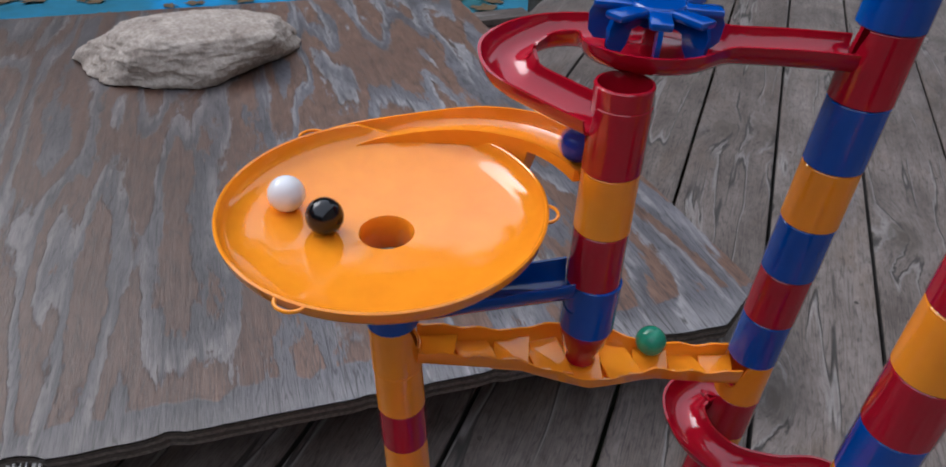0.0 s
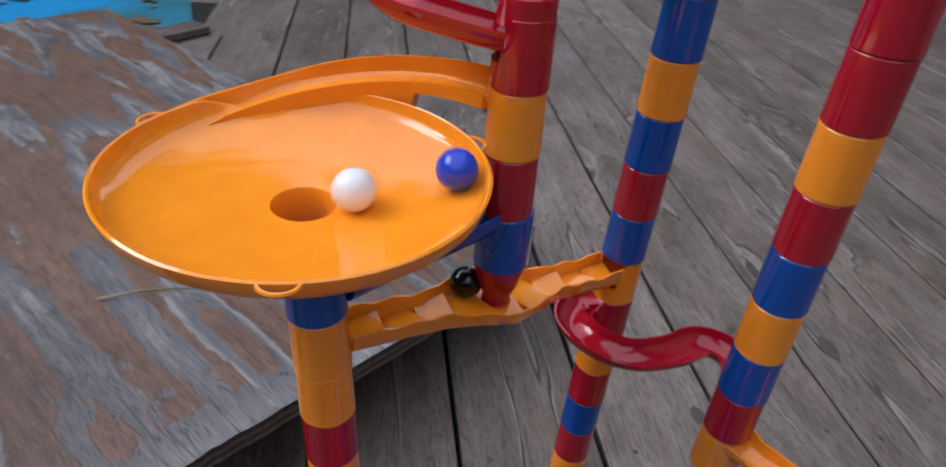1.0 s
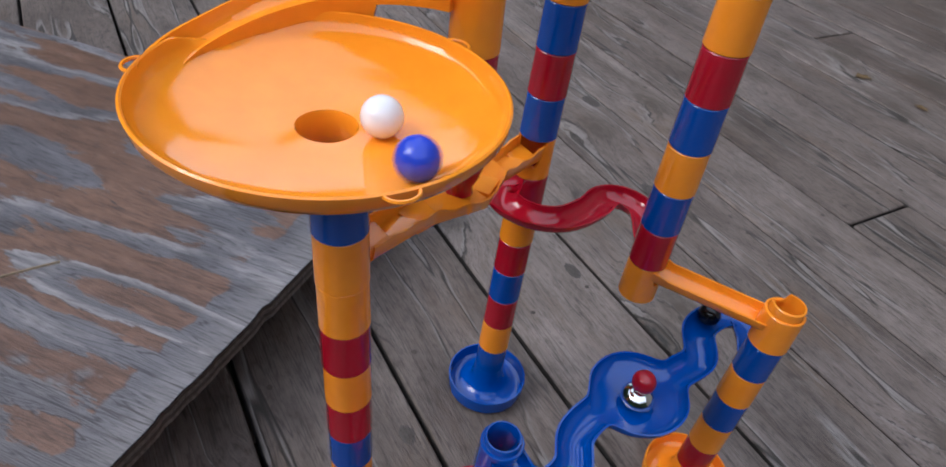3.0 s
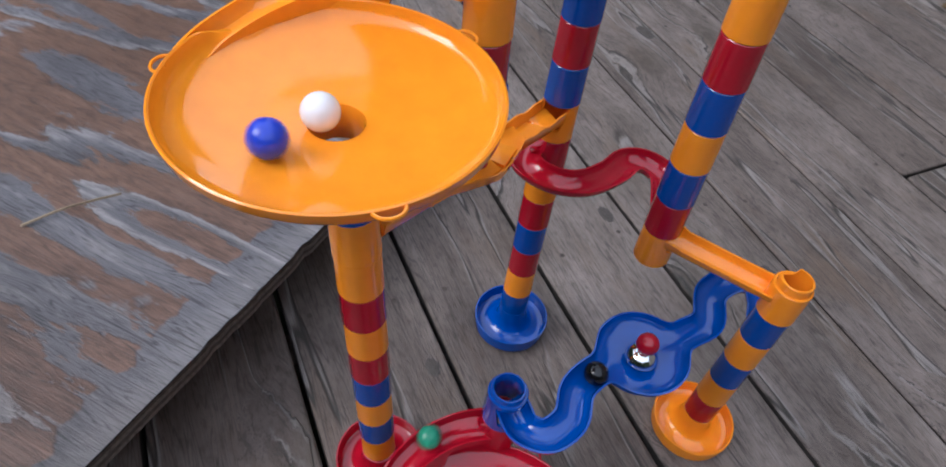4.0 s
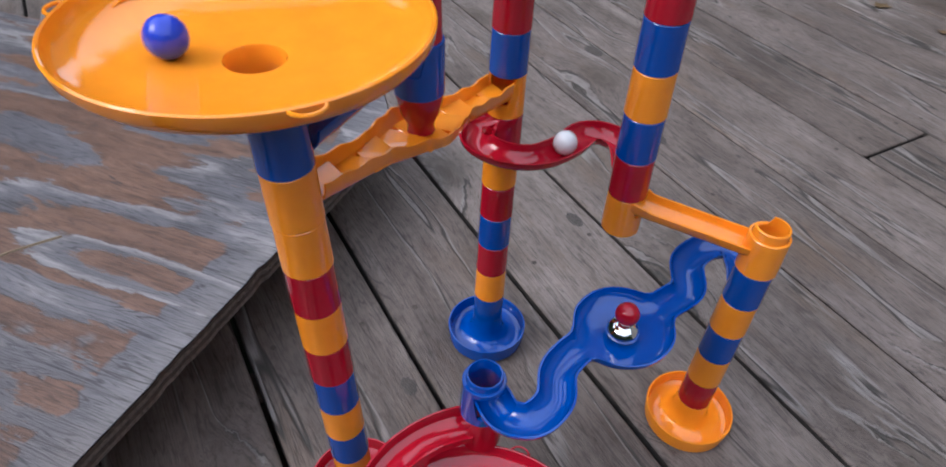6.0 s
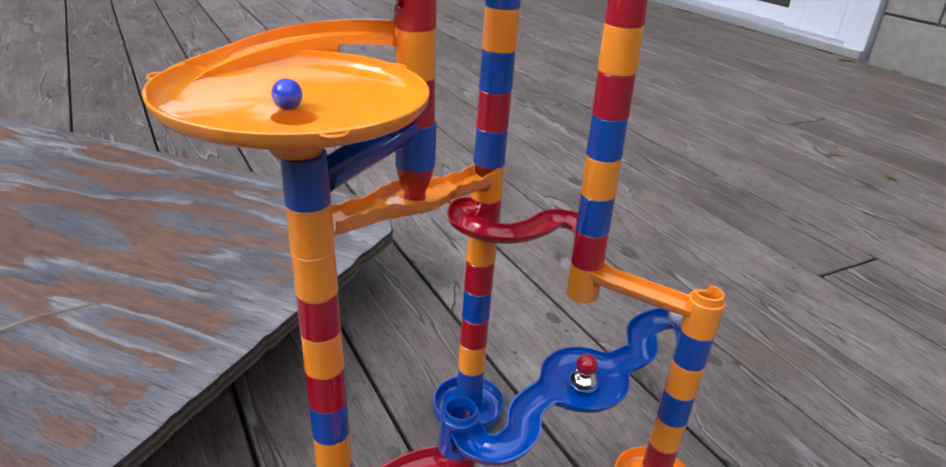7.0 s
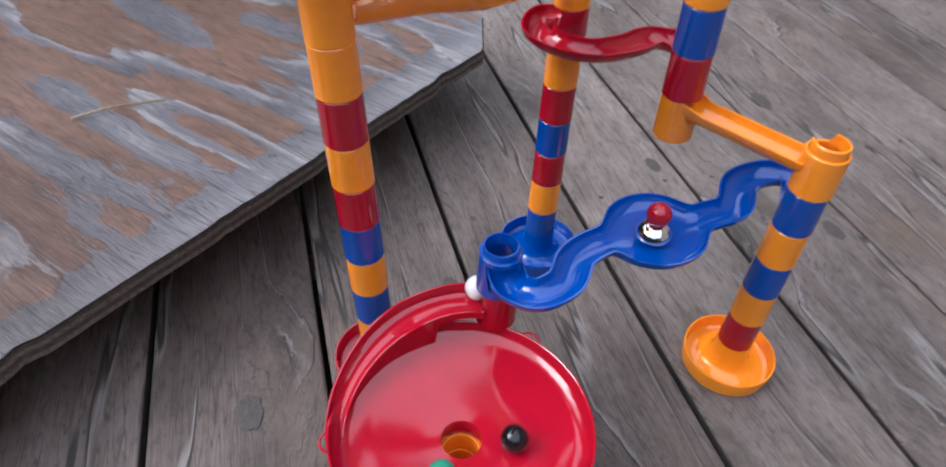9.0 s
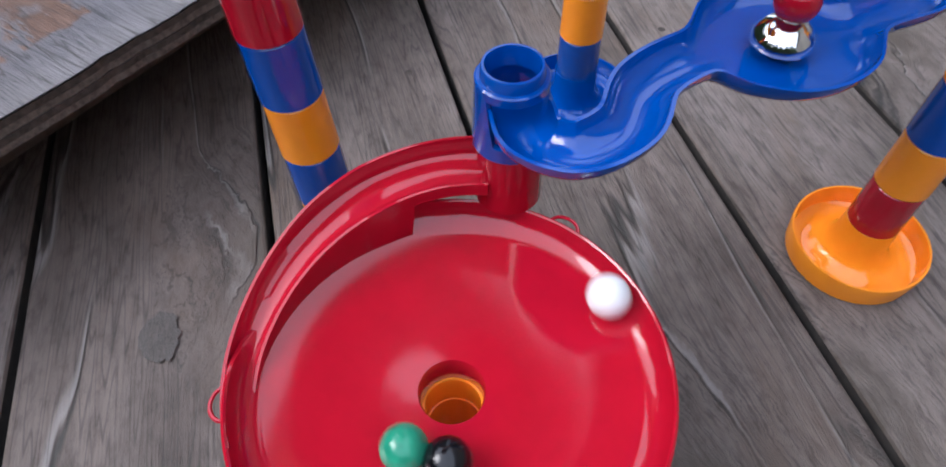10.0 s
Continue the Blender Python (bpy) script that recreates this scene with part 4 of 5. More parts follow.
def wave_half(path):
    vals = []
    for p in path:
        q = (Vector((p.x, p.y, 0)) - BOWL).length
        vals.append(max(0.0118, math.sqrt(max(0, 0.0355 ** 2 - q * q))))
    sm = vals[:]
    for _ in range(3):
        sm = [sm[0]] + [(sm[i - 1] + sm[i] * 2 + sm[i + 1]) / 4 for i in range(1, len(sm) - 1)] + [sm[-1]]
    return lambda u: sm[min(len(sm) - 1, int(round(u * (len(sm) - 1))))]


part("trough", channel(way, wave_half(way), lambda u: 0.0098 * min(1, 0.35 + u * 12)), BLUE, wavy)

# bell on the basin
bell = empty("bell", Matrix.Translation((0.1799, 0.0895, 0.1435)), "small chrome bell with a round red knob in the track's basin", "bell")
dome = part("dome", lathe([(0.0128, 0.0045), (0.0130, 0.0055), (0.0118, 0.0085), (0.0085, 0.0125), (0.0045, 0.0145), (0.0, 0.0148), (0.0, 0.0132), (0.008, 0.011), (0.0112, 0.0075), (0.0122, 0.0045)], 48), CHROME, bell, "chrome dome")
part("post", lathe([(0.0, 0.0), (0.0055, 0.0), (0.0045, 0.004), (0.003, 0.013), (0.0, 0.013)], 24, closed=False), BLUE, bell)
part("knob", sphere(0.0088, None, (0, 0, 0.0222)), RED, dome, "glossy red ball knob")

# ---- red winding track between the towers B and C ----
b7 = axis("B", 0.226)
c2 = axis("C", 0.226)
sway = glide([(b7.x - 0.004, b7.y - 0.003, 0.2275), (b7.x - 0.0175, b7.y - 0.004, 0.2270), (b7.x - 0.013, b7.y - 0.029, 0.2260), (b7.x + 0.010, b7.y - 0.0385, 0.2250), (0.0946, 0.1641, 0.2240),
              (0.1128, 0.1864, 0.2230), (0.1231, 0.2098, 0.2220), (0.1389, 0.2155, 0.2210), (0.1543, 0.2036, 0.2200), (c2.x - 0.001, c2.y + 0.010, 0.2195)], 9)
strack = empty("s_track", Matrix.Identity(4), "glossy red S-shaped track between two towers", "track")
part("trough", channel(sway, 0.0118, 0.0100), RED, strack)
part("sleeve", shell(notch(200, 72, 0.011, 25), 0.0150, 0.0146), RED, strack).matrix_world = Matrix.Translation(axis("B", COLUMN["B"][2] + 6 * H + 0.0004))

# ---- blue arm between the yellow dish's tower and the hanging tower ----
arm = empty("blue_arm", Matrix.Identity(4), "dark blue straight trough between two towers under the yellow dish", "chute")
a0, a1 = axis("A", 0.335), axis("D", 0.335)
dd = Vector((a1.x - a0.x, a1.y - a0.y, 0)).normalized()
part("trough", channel(glide([a0 + dd * 0.014 + Vector((0, 0, -0.010)), a0 + dd * 0.05 + Vector((0, 0, -0.005)), a1 - dd * 0.013 + Vector((0, 0, 0.001))], 8), 0.0105, lambda u: 0.013 + 0.003 * u), BLUE, arm)
a2 = axis("D", COLUMN["D"][2])
part("mouth", shell(notch(bearing(D_, A_), 60, 0.016, 22), 0.0153, 0.0149), BLUE, arm).matrix_world = Matrix.Translation(a2 + Vector((0, 0, 0.0006)))


# ---- yellow zigzag stair between the towers A and B ----
def zigzag():
    z = empty("zigzag_stair", Matrix.Identity(4), "yellow stepped zigzag chute with a wide middle landing", "chute")
    p0, p1 = axis("A", 0.300), axis("B", 0.268)
    u = Vector((p1.x - p0.x, p1.y - p0.y, 0))
    length = u.length
    u.normalize()
    side = Vector((u.y, -u.x, 0))
    steps = 9
    start, end = 0.012, length - 0.010

    def half(s):
        m = abs(s - length / 2) / 0.040
        return 0.0118 + 0.0125 * max(0, 1 - m) ** 0.8

    def zf(s):
        return 0.2995 + (0.2665 - 0.2995) * (s - start) / (end - start)
    def at(q, x, y):
        return Vector((p0.x, p0.y, 0)) + u * q + side * x + Vector((0, 0, y))
    # smooth boat-shaped trough
    secs = []
    n = 48
    for i in range(n + 1):
        q = start + (end - start) * i / n
        h, zz = half(q), zf(q)
        top = zz + 0.0078 + 0.0009 * math.sin(q * 2 * math.pi / 0.021) + 0.004 * max(0.0, 1 - (end - q) / 0.016)
        secs.append([at(q, -h, top), at(q, -h + 0.0013, top), at(q, -h * 0.84, zz + 0.0005), at(q, -h * 0.6, zz - 0.0034), at(q, h * 0.6, zz - 0.0034), at(q, h * 0.84, zz + 0.0005), at(q, h - 0.0013, top), at(q, h, top),
                     at(q, h * 0.9, zz - 0.001), at(q, h * 0.62, zz - 0.0054), at(q, -h * 0.62, zz - 0.0054), at(q, -h * 0.9, zz - 0.001)])
    part("trough", loft(secs), YELLOW, z)
    # flat treads, tipped to one side and the other
    pitch = (end - start) / steps
    for i in range(steps):
        s0, s1 = start + i * pitch, start + (i + 1) * pitch
        h0, h1, zz = half(s0) * 0.74, half(s1) * 0.74, zf(s0) - 0.0004
        tip = 0.0013 if i % 2 else -0.0013
        skew = 0.004 if i % 2 else -0.004
        bm = bmesh.new()
        tops = [at(s0 - skew * 0.5, -h0, zz - tip), at(s0 + skew * 0.5, h0, zz + tip), at(s1 + skew * 0.5, h1, zz + tip - 0.0008), at(s1 - skew * 0.5, -h1, zz - tip - 0.0008)]
        t_ = [bm.verts.new(p) for p in tops]
        b_ = [bm.verts.new(p - Vector((0, 0, 0.0030))) for p in tops]
        bm.faces.new(t_)
        bm.faces.new(b_[::-1])
        for k in range(4):
            bm.faces.new((t_[k], t_[(k + 1) % 4], b_[(k + 1) % 4], b_[k]))
        bmesh.ops.bevel(bm, geom=[e for e in bm.edges], offset=0.0005, segments=1, affect="EDGES", profile=0.5)
        part("tread", bm, YELLOW, z, smooth=False)
    return z


zigzag()


# ---- red curl with the paddle wheel on top ----
def spinner():
    t = empty("spinner_track", Matrix.Identity(4), "red curled track with a round basin for the paddle wheel", "track")
    b, d = axis("B", 0.463), axis("D", 0.432)
    W = Vector((0.0024, 0.1169, 0.0))
    pts = [(b.x - 0.006, b.y - 0.008, 0.4640), (0.0374, 0.1666, 0.4625), (0.0229, 0.1460, 0.4610), (W.x, W.y, 0.4590), (-0.0254, 0.0998, 0.4560), (-0.0389, 0.0813, 0.4520),
           (-0.0353, 0.0619, 0.4470), (-0.0174, 0.0565, 0.4420), (0.0014, 0.0673, 0.4375), (d.x - 0.004, d.y - 0.010, 0.4340)]
    path = glide(pts, 9)
    vals = []
    for p in path:
        q = (Vector((p.x, p.y, 0)) - W).length
        vals.append(max(0.0128, math.sqrt(max(0, 0.033 ** 2 - q * q))))
    for _ in range(3):
        vals = [vals[0]] + [(vals[i - 1] + vals[i] * 2 + vals[i + 1]) / 4 for i in range(1, len(vals) - 1)] + [vals[-1]]
    part("trough", channel(path, lambda u: vals[min(len(vals) - 1, int(round(u * (len(vals) - 1))))], 0.0105), RED, t)
    part("pin", lathe([(0.0, 0.459), (0.005, 0.459), (0.0035, 0.478), (0.0, 0.479)], 20, closed=False), RED, t).location = (W.x, W.y, 0)
    w = empty("paddle_wheel", Matrix.Translation((W.x, W.y, 0.4770)), "blue plastic paddle wheel with eight rounded blades", "paddle wheel")
    part("hub", lathe([(0.0, 0.0066), (0.0118, 0.0066), (0.0130, 0.0055), (0.0130, 0.0020), (0.0085, 0.001), (0.0085, -0.004), (0.0, -0.004)], 32, closed=False), BLUE, w)
    for k in range(8):
        bm = bmesh.new()
        # a rounded paddle: flat plate hanging down, with a folded top
        outline = [(0.006, 0.0045), (0.024, 0.0050), (0.0285, 0.0035), (0.0305, -0.001), (0.0300, -0.009), (0.0270, -0.0125), (0.0215, -0.0128), (0.0185, -0.0095), (0.0165, -0.003), (0.006, -0.0015)]
        f = [bm.verts.new((x, -0.0011, z_)) for x, z_ in outline]
        g = [bm.verts.new((x, 0.0011, z_)) for x, z_ in outline]
        bm.faces.new(f)
        bm.faces.new(g[::-1])
        m_ = len(f)
        for i in range(m_):
            bm.faces.new((f[i], f[(i + 1) % m_], g[(i + 1) % m_], g[i]))
        box(bm, (0.004, -0.0052, 0.0022), (0.0290, 0.0052, 0.0060), 0.0016)
        ob = part("blade", bm, BLUE, w)
        ob.rotation_euler = (0, 0, radians(45 * k + 12))
    return w


wheel = spinner()

# ---- marbles ----
MARBLE = 0.0093


def marble(label, mat):
    ob = part("marble", sphere(MARBLE), mat)
    return tagged(ob, label, "marble", "rolling marbles")


white = marble("glossy opaque white glass marble rolling on the run", WHITE_GLASS)
black = marble("glossy black glass marble rolling on the run", BLACK_GLASS)
blue = marble("deep blue glass marble rolling on the run", BLUE_GLASS)
green = marble("mottled green glass marble rolling on the run", GREEN_GLASS)
WHITE = [
    (0, -0.0426, -0.0528, 0.3899), (0.1, -0.0358, -0.0567, 0.3899), (0.2, -0.0193, -0.0456, 0.3881), (0.3, -0.0087, -0.0148, 0.3859),
    (0.4, -0.0319, 0.0125, 0.3876), (0.5, -0.0387, 0.0329, 0.3899), (0.6, -0.0375, 0.0388, 0.3906), (0.7, -0.0293, 0.0257, 0.3887),
    (0.8, -0.0297, 0.0118, 0.3874), (0.9, -0.0162, -0.0128, 0.3859), (1, 0.0066, 0.0003, 0.3867), (1.1, 0.0103, 0.0241, 0.3888),
    (1.2, 0.0050, 0.0385, 0.3900), (1.3, -0.0011, 0.0416, 0.3902), (1.4, -0.0144, 0.0318, 0.3889), (1.5, -0.0235, 0.0069, 0.3866),
    (1.6, -0.0265, -0.0150, 0.3860), (1.7, -0.0371, -0.0333, 0.3879), (1.8, -0.0296, -0.0446, 0.3884), (1.9, -0.0147, -0.0343, 0.3869),
    (2, -0.0005, -0.0118, 0.3859), (2.1, 0.0037, 0.0191, 0.3880), (2.2, 0.0018, 0.0276, 0.3887), (2.3, -0.0181, 0.0173, 0.3874),
    (2.4, -0.0306, 0.0013, 0.3867), (2.5, -0.0330, -0.0156, 0.3866), (2.6, -0.0260, -0.0291, 0.3868), (2.7, -0.0130, -0.0352, 0.3869),
    (2.8, 0.0009, -0.0329, 0.3871), (2.9, 0.0104, -0.0232, 0.3871), (3, 0.0124, -0.0096, 0.3870), (3.1, 0.0064, 0.0027, 0.3868),
    (3.2, -0.0062, 0.0096, 0.3866), (3.3, -0.0210, 0.0077, 0.3866), (3.4, -0.0387, 0.0047, 0.3876), (3.5, -0.0463, -0.0027, 0.3881),
    (3.6, -0.0470, -0.0082, 0.3880), (3.7, -0.0390, -0.0143, 0.3872), (3.8, -0.0211, -0.0193, 0.3859), (3.9, -0.0056, -0.0106, 0.3859),
    (4, -0.0161, -0.0178, 0.3859), (4.1, -0.0105, -0.0229, 0.3859), (4.2, -0.0132, -0.0139, 0.3775), (4.3, -0.0150, -0.0080, 0.3350),
    (4.4, -0.0147, -0.0070, 0.3130), (4.5, -0.0115, 0.0058, 0.3094), (4.6, -0.0060, 0.0248, 0.3060), (4.7, 0.0004, 0.0426, 0.3028),
    (4.8, 0.0080, 0.0609, 0.2995), (4.9, 0.0159, 0.0787, 0.2963), (5, 0.0240, 0.0981, 0.2929), (5.1, 0.0320, 0.1206, 0.2891),
    (5.2, 0.0395, 0.1452, 0.2849), (5.3, 0.0448, 0.1647, 0.2816), (5.4, 0.0569, 0.2016, 0.2750), (5.45, 0.0566, 0.2018, 0.2450),
    (5.5, 0.0526, 0.1984, 0.2374), (5.6, 0.0512, 0.1980, 0.2373), (5.7, 0.0573, 0.1666, 0.2352), (5.8, 0.0714, 0.1665, 0.2346),
    (5.9, 0.0938, 0.1703, 0.2338), (6, 0.1103, 0.1861, 0.2330), (6.1, 0.1217, 0.2102, 0.2319), (6.2, 0.1398, 0.2161, 0.2306),
    (6.3, 0.1567, 0.1867, 0.2294), (6.4, 0.1563, 0.1781, 0.2050), (6.5, 0.1641, 0.1776, 0.2126), (6.588, 0.1797, 0.1763, 0.2112),
    (6.675, 0.1976, 0.1750, 0.2093), (6.762, 0.2212, 0.1719, 0.2071), (6.85, 0.2494, 0.1684, 0.2049), (6.92, 0.2595, 0.1679, 0.1850),
    (7, 0.2514, 0.1913, 0.1630), (7.1, 0.2340, 0.2006, 0.1614), (7.2, 0.2161, 0.1740, 0.1589), (7.3, 0.2202, 0.1436, 0.1571),
    (7.4, 0.1962, 0.1073, 0.1551), (7.5, 0.1936, 0.1093, 0.1549), (7.6, 0.1911, 0.1123, 0.1539), (7.7, 0.1698, 0.1192, 0.1535),
    (7.8, 0.1832, 0.1041, 0.1531), (7.9, 0.1560, 0.0952, 0.1522), (8, 0.1451, 0.0576, 0.1488), (8.1, 0.1430, 0.0323, 0.1467),
    (8.2, 0.1294, 0.0049, 0.1437), (8.3, 0.1046, 0.0100, 0.1408), (8.4, 0.0887, 0.0275, 0.1370), (8.5, 0.0903, 0.0276, 0.1075),
    (8.6, 0.0851, 0.0213, 0.1036), (8.9, 0.0846, 0.0206, 0.1036), (9, 0.0798, 0.0186, 0.1034), (9.1, 0.0715, 0.0136, 0.1031),
    (9.2, 0.0546, -0.0021, 0.1012), (9.3, 0.0377, -0.0305, 0.0959), (9.4, 0.0326, -0.0742, 0.0868), (9.5, 0.0601, -0.1148, 0.0787),
    (9.6, 0.1035, -0.1215, 0.0745), (9.7, 0.1536, -0.1199, 0.0760), (9.8, 0.1811, -0.0721, 0.0767), (9.9, 0.1825, -0.0370, 0.0790),
    (10, 0.1579, -0.0104, 0.0789),
]
BLACK = [
    (0, -0.0209, -0.0390, 0.3874), (0.1, -0.0130, -0.0284, 0.3863), (0.2, -0.0160, -0.0067, 0.3795), (0.35, -0.0225, -0.0040, 0.3300),
    (0.5, -0.0206, -0.0018, 0.3110), (0.6, -0.0112, 0.0201, 0.3079), (0.7, -0.0029, 0.0404, 0.3042), (0.8, 0.0058, 0.0622, 0.3002),
    (0.9, 0.0116, 0.0751, 0.2977), (1, 0.0141, 0.0790, 0.2968), (1.1, 0.0202, 0.0918, 0.2944), (1.2, 0.0320, 0.1213, 0.2891),
    (1.3, 0.0392, 0.1402, 0.2858), (1.4, 0.0448, 0.1566, 0.2828), (1.5, 0.0471, 0.1665, 0.2810), (1.6, 0.0572, 0.1990, 0.2700),
    (1.7, 0.0441, 0.1683, 0.2357), (1.8, 0.0788, 0.1585, 0.2343), (1.9, 0.1108, 0.1847, 0.2329), (2, 0.1390, 0.2190, 0.2310),
    (2.1, 0.1697, 0.1855, 0.2300), (2.25, 0.1597, 0.1789, 0.2050), (2.35, 0.1643, 0.1737, 0.2126), (2.438, 0.1761, 0.1676, 0.2112),
    (2.525, 0.1934, 0.1642, 0.2093), (2.613, 0.2175, 0.1607, 0.2071), (2.7, 0.2471, 0.1572, 0.2049), (2.78, 0.2594, 0.1565, 0.1850),
    (2.85, 0.2540, 0.1742, 0.1631), (2.938, 0.2414, 0.1901, 0.1618), (3.025, 0.2256, 0.1753, 0.1597), (3.113, 0.2255, 0.1450, 0.1573),
    (3.2, 0.2140, 0.1225, 0.1555), (3.3, 0.1990, 0.1045, 0.1551), (3.4, 0.1964, 0.1055, 0.1550), (3.5, 0.1946, 0.1060, 0.1549),
    (3.6, 0.1910, 0.1104, 0.1549), (3.7, 0.1789, 0.1132, 0.1541), (3.8, 0.1617, 0.1029, 0.1525), (3.9, 0.1593, 0.0807, 0.1511),
    (4, 0.1510, 0.0597, 0.1494), (4.1, 0.1436, 0.0453, 0.1484), (4.2, 0.1432, 0.0267, 0.1470), (4.3, 0.1340, -0.0030, 0.1440),
    (4.4, 0.1124, -0.0020, 0.1414), (4.5, 0.0925, 0.0217, 0.1280), (4.55, 0.0921, 0.0227, 0.1075), (4.6, 0.0816, 0.0157, 0.1036),
    (4.7, 0.0716, 0.0095, 0.1033), (4.8, 0.0544, -0.0062, 0.1015), (4.9, 0.0333, -0.0465, 0.0939), (5, 0.0575, -0.1152, 0.0795),
    (5.1, 0.0886, -0.1401, 0.0795), (5.2, 0.1270, -0.1454, 0.0795), (5.3, 0.1625, -0.1311, 0.0795), (5.4, 0.1867, -0.0998, 0.0795),
    (5.5, 0.1912, -0.0587, 0.0795), (5.6, 0.1708, -0.0192, 0.0795), (5.7, 0.1290, 0.0022, 0.0795), (5.8, 0.0849, -0.0047, 0.0795),
    (5.9, 0.0540, -0.0330, 0.0795), (6, 0.0434, -0.0748, 0.0795), (6.1, 0.0576, -0.1154, 0.0795), (6.2, 0.0879, -0.1397, 0.0795),
    (6.3, 0.1226, -0.1458, 0.0795), (6.4, 0.1569, -0.1349, 0.0795), (6.5, 0.1847, -0.1035, 0.0793), (6.6, 0.1836, -0.0542, 0.0778),
    (6.7, 0.1589, -0.0131, 0.0785), (6.8, 0.1187, 0.0030, 0.0795), (6.9, 0.0820, -0.0062, 0.0795), (7, 0.0559, -0.0301, 0.0795),
    (7.1, 0.0436, -0.0649, 0.0795), (7.2, 0.0514, -0.1052, 0.0795), (7.3, 0.0833, -0.1375, 0.0795), (7.4, 0.1258, -0.1456, 0.0795),
    (7.5, 0.1637, -0.1302, 0.0795), (7.6, 0.1868, -0.0926, 0.0787), (7.7, 0.1862, -0.0485, 0.0787), (7.8, 0.1634, -0.0136, 0.0792),
    (7.9, 0.1480, -0.0039, 0.0793), (8, 0.1214, -0.0060, 0.0772), (8.1, 0.0854, -0.0123, 0.0777), (8.2, 0.0641, -0.0290, 0.0779),
    (8.3, 0.0557, -0.0599, 0.0767), (8.4, 0.0535, -0.0913, 0.0776), (8.5, 0.0684, -0.1129, 0.0769), (8.6, 0.0895, -0.1244, 0.0759),
    (8.7, 0.1086, -0.1188, 0.0740), (8.9, 0.1456, -0.0851, 0.0721), (9, 0.1504, -0.0600, 0.0725), (9.1, 0.1366, -0.0296, 0.0738),
    (9.2, 0.1161, -0.0106, 0.0762), (9.3, 0.0972, -0.0055, 0.0780), (9.4, 0.0825, -0.0213, 0.0763), (9.5, 0.0781, -0.0500, 0.0737),
    (9.6, 0.0826, -0.0799, 0.0727), (9.7, 0.0945, -0.1020, 0.0729), (9.8, 0.1095, -0.1126, 0.0733), (9.9, 0.1226, -0.1097, 0.0730),
    (10, 0.1332, -0.0998, 0.0723),
]
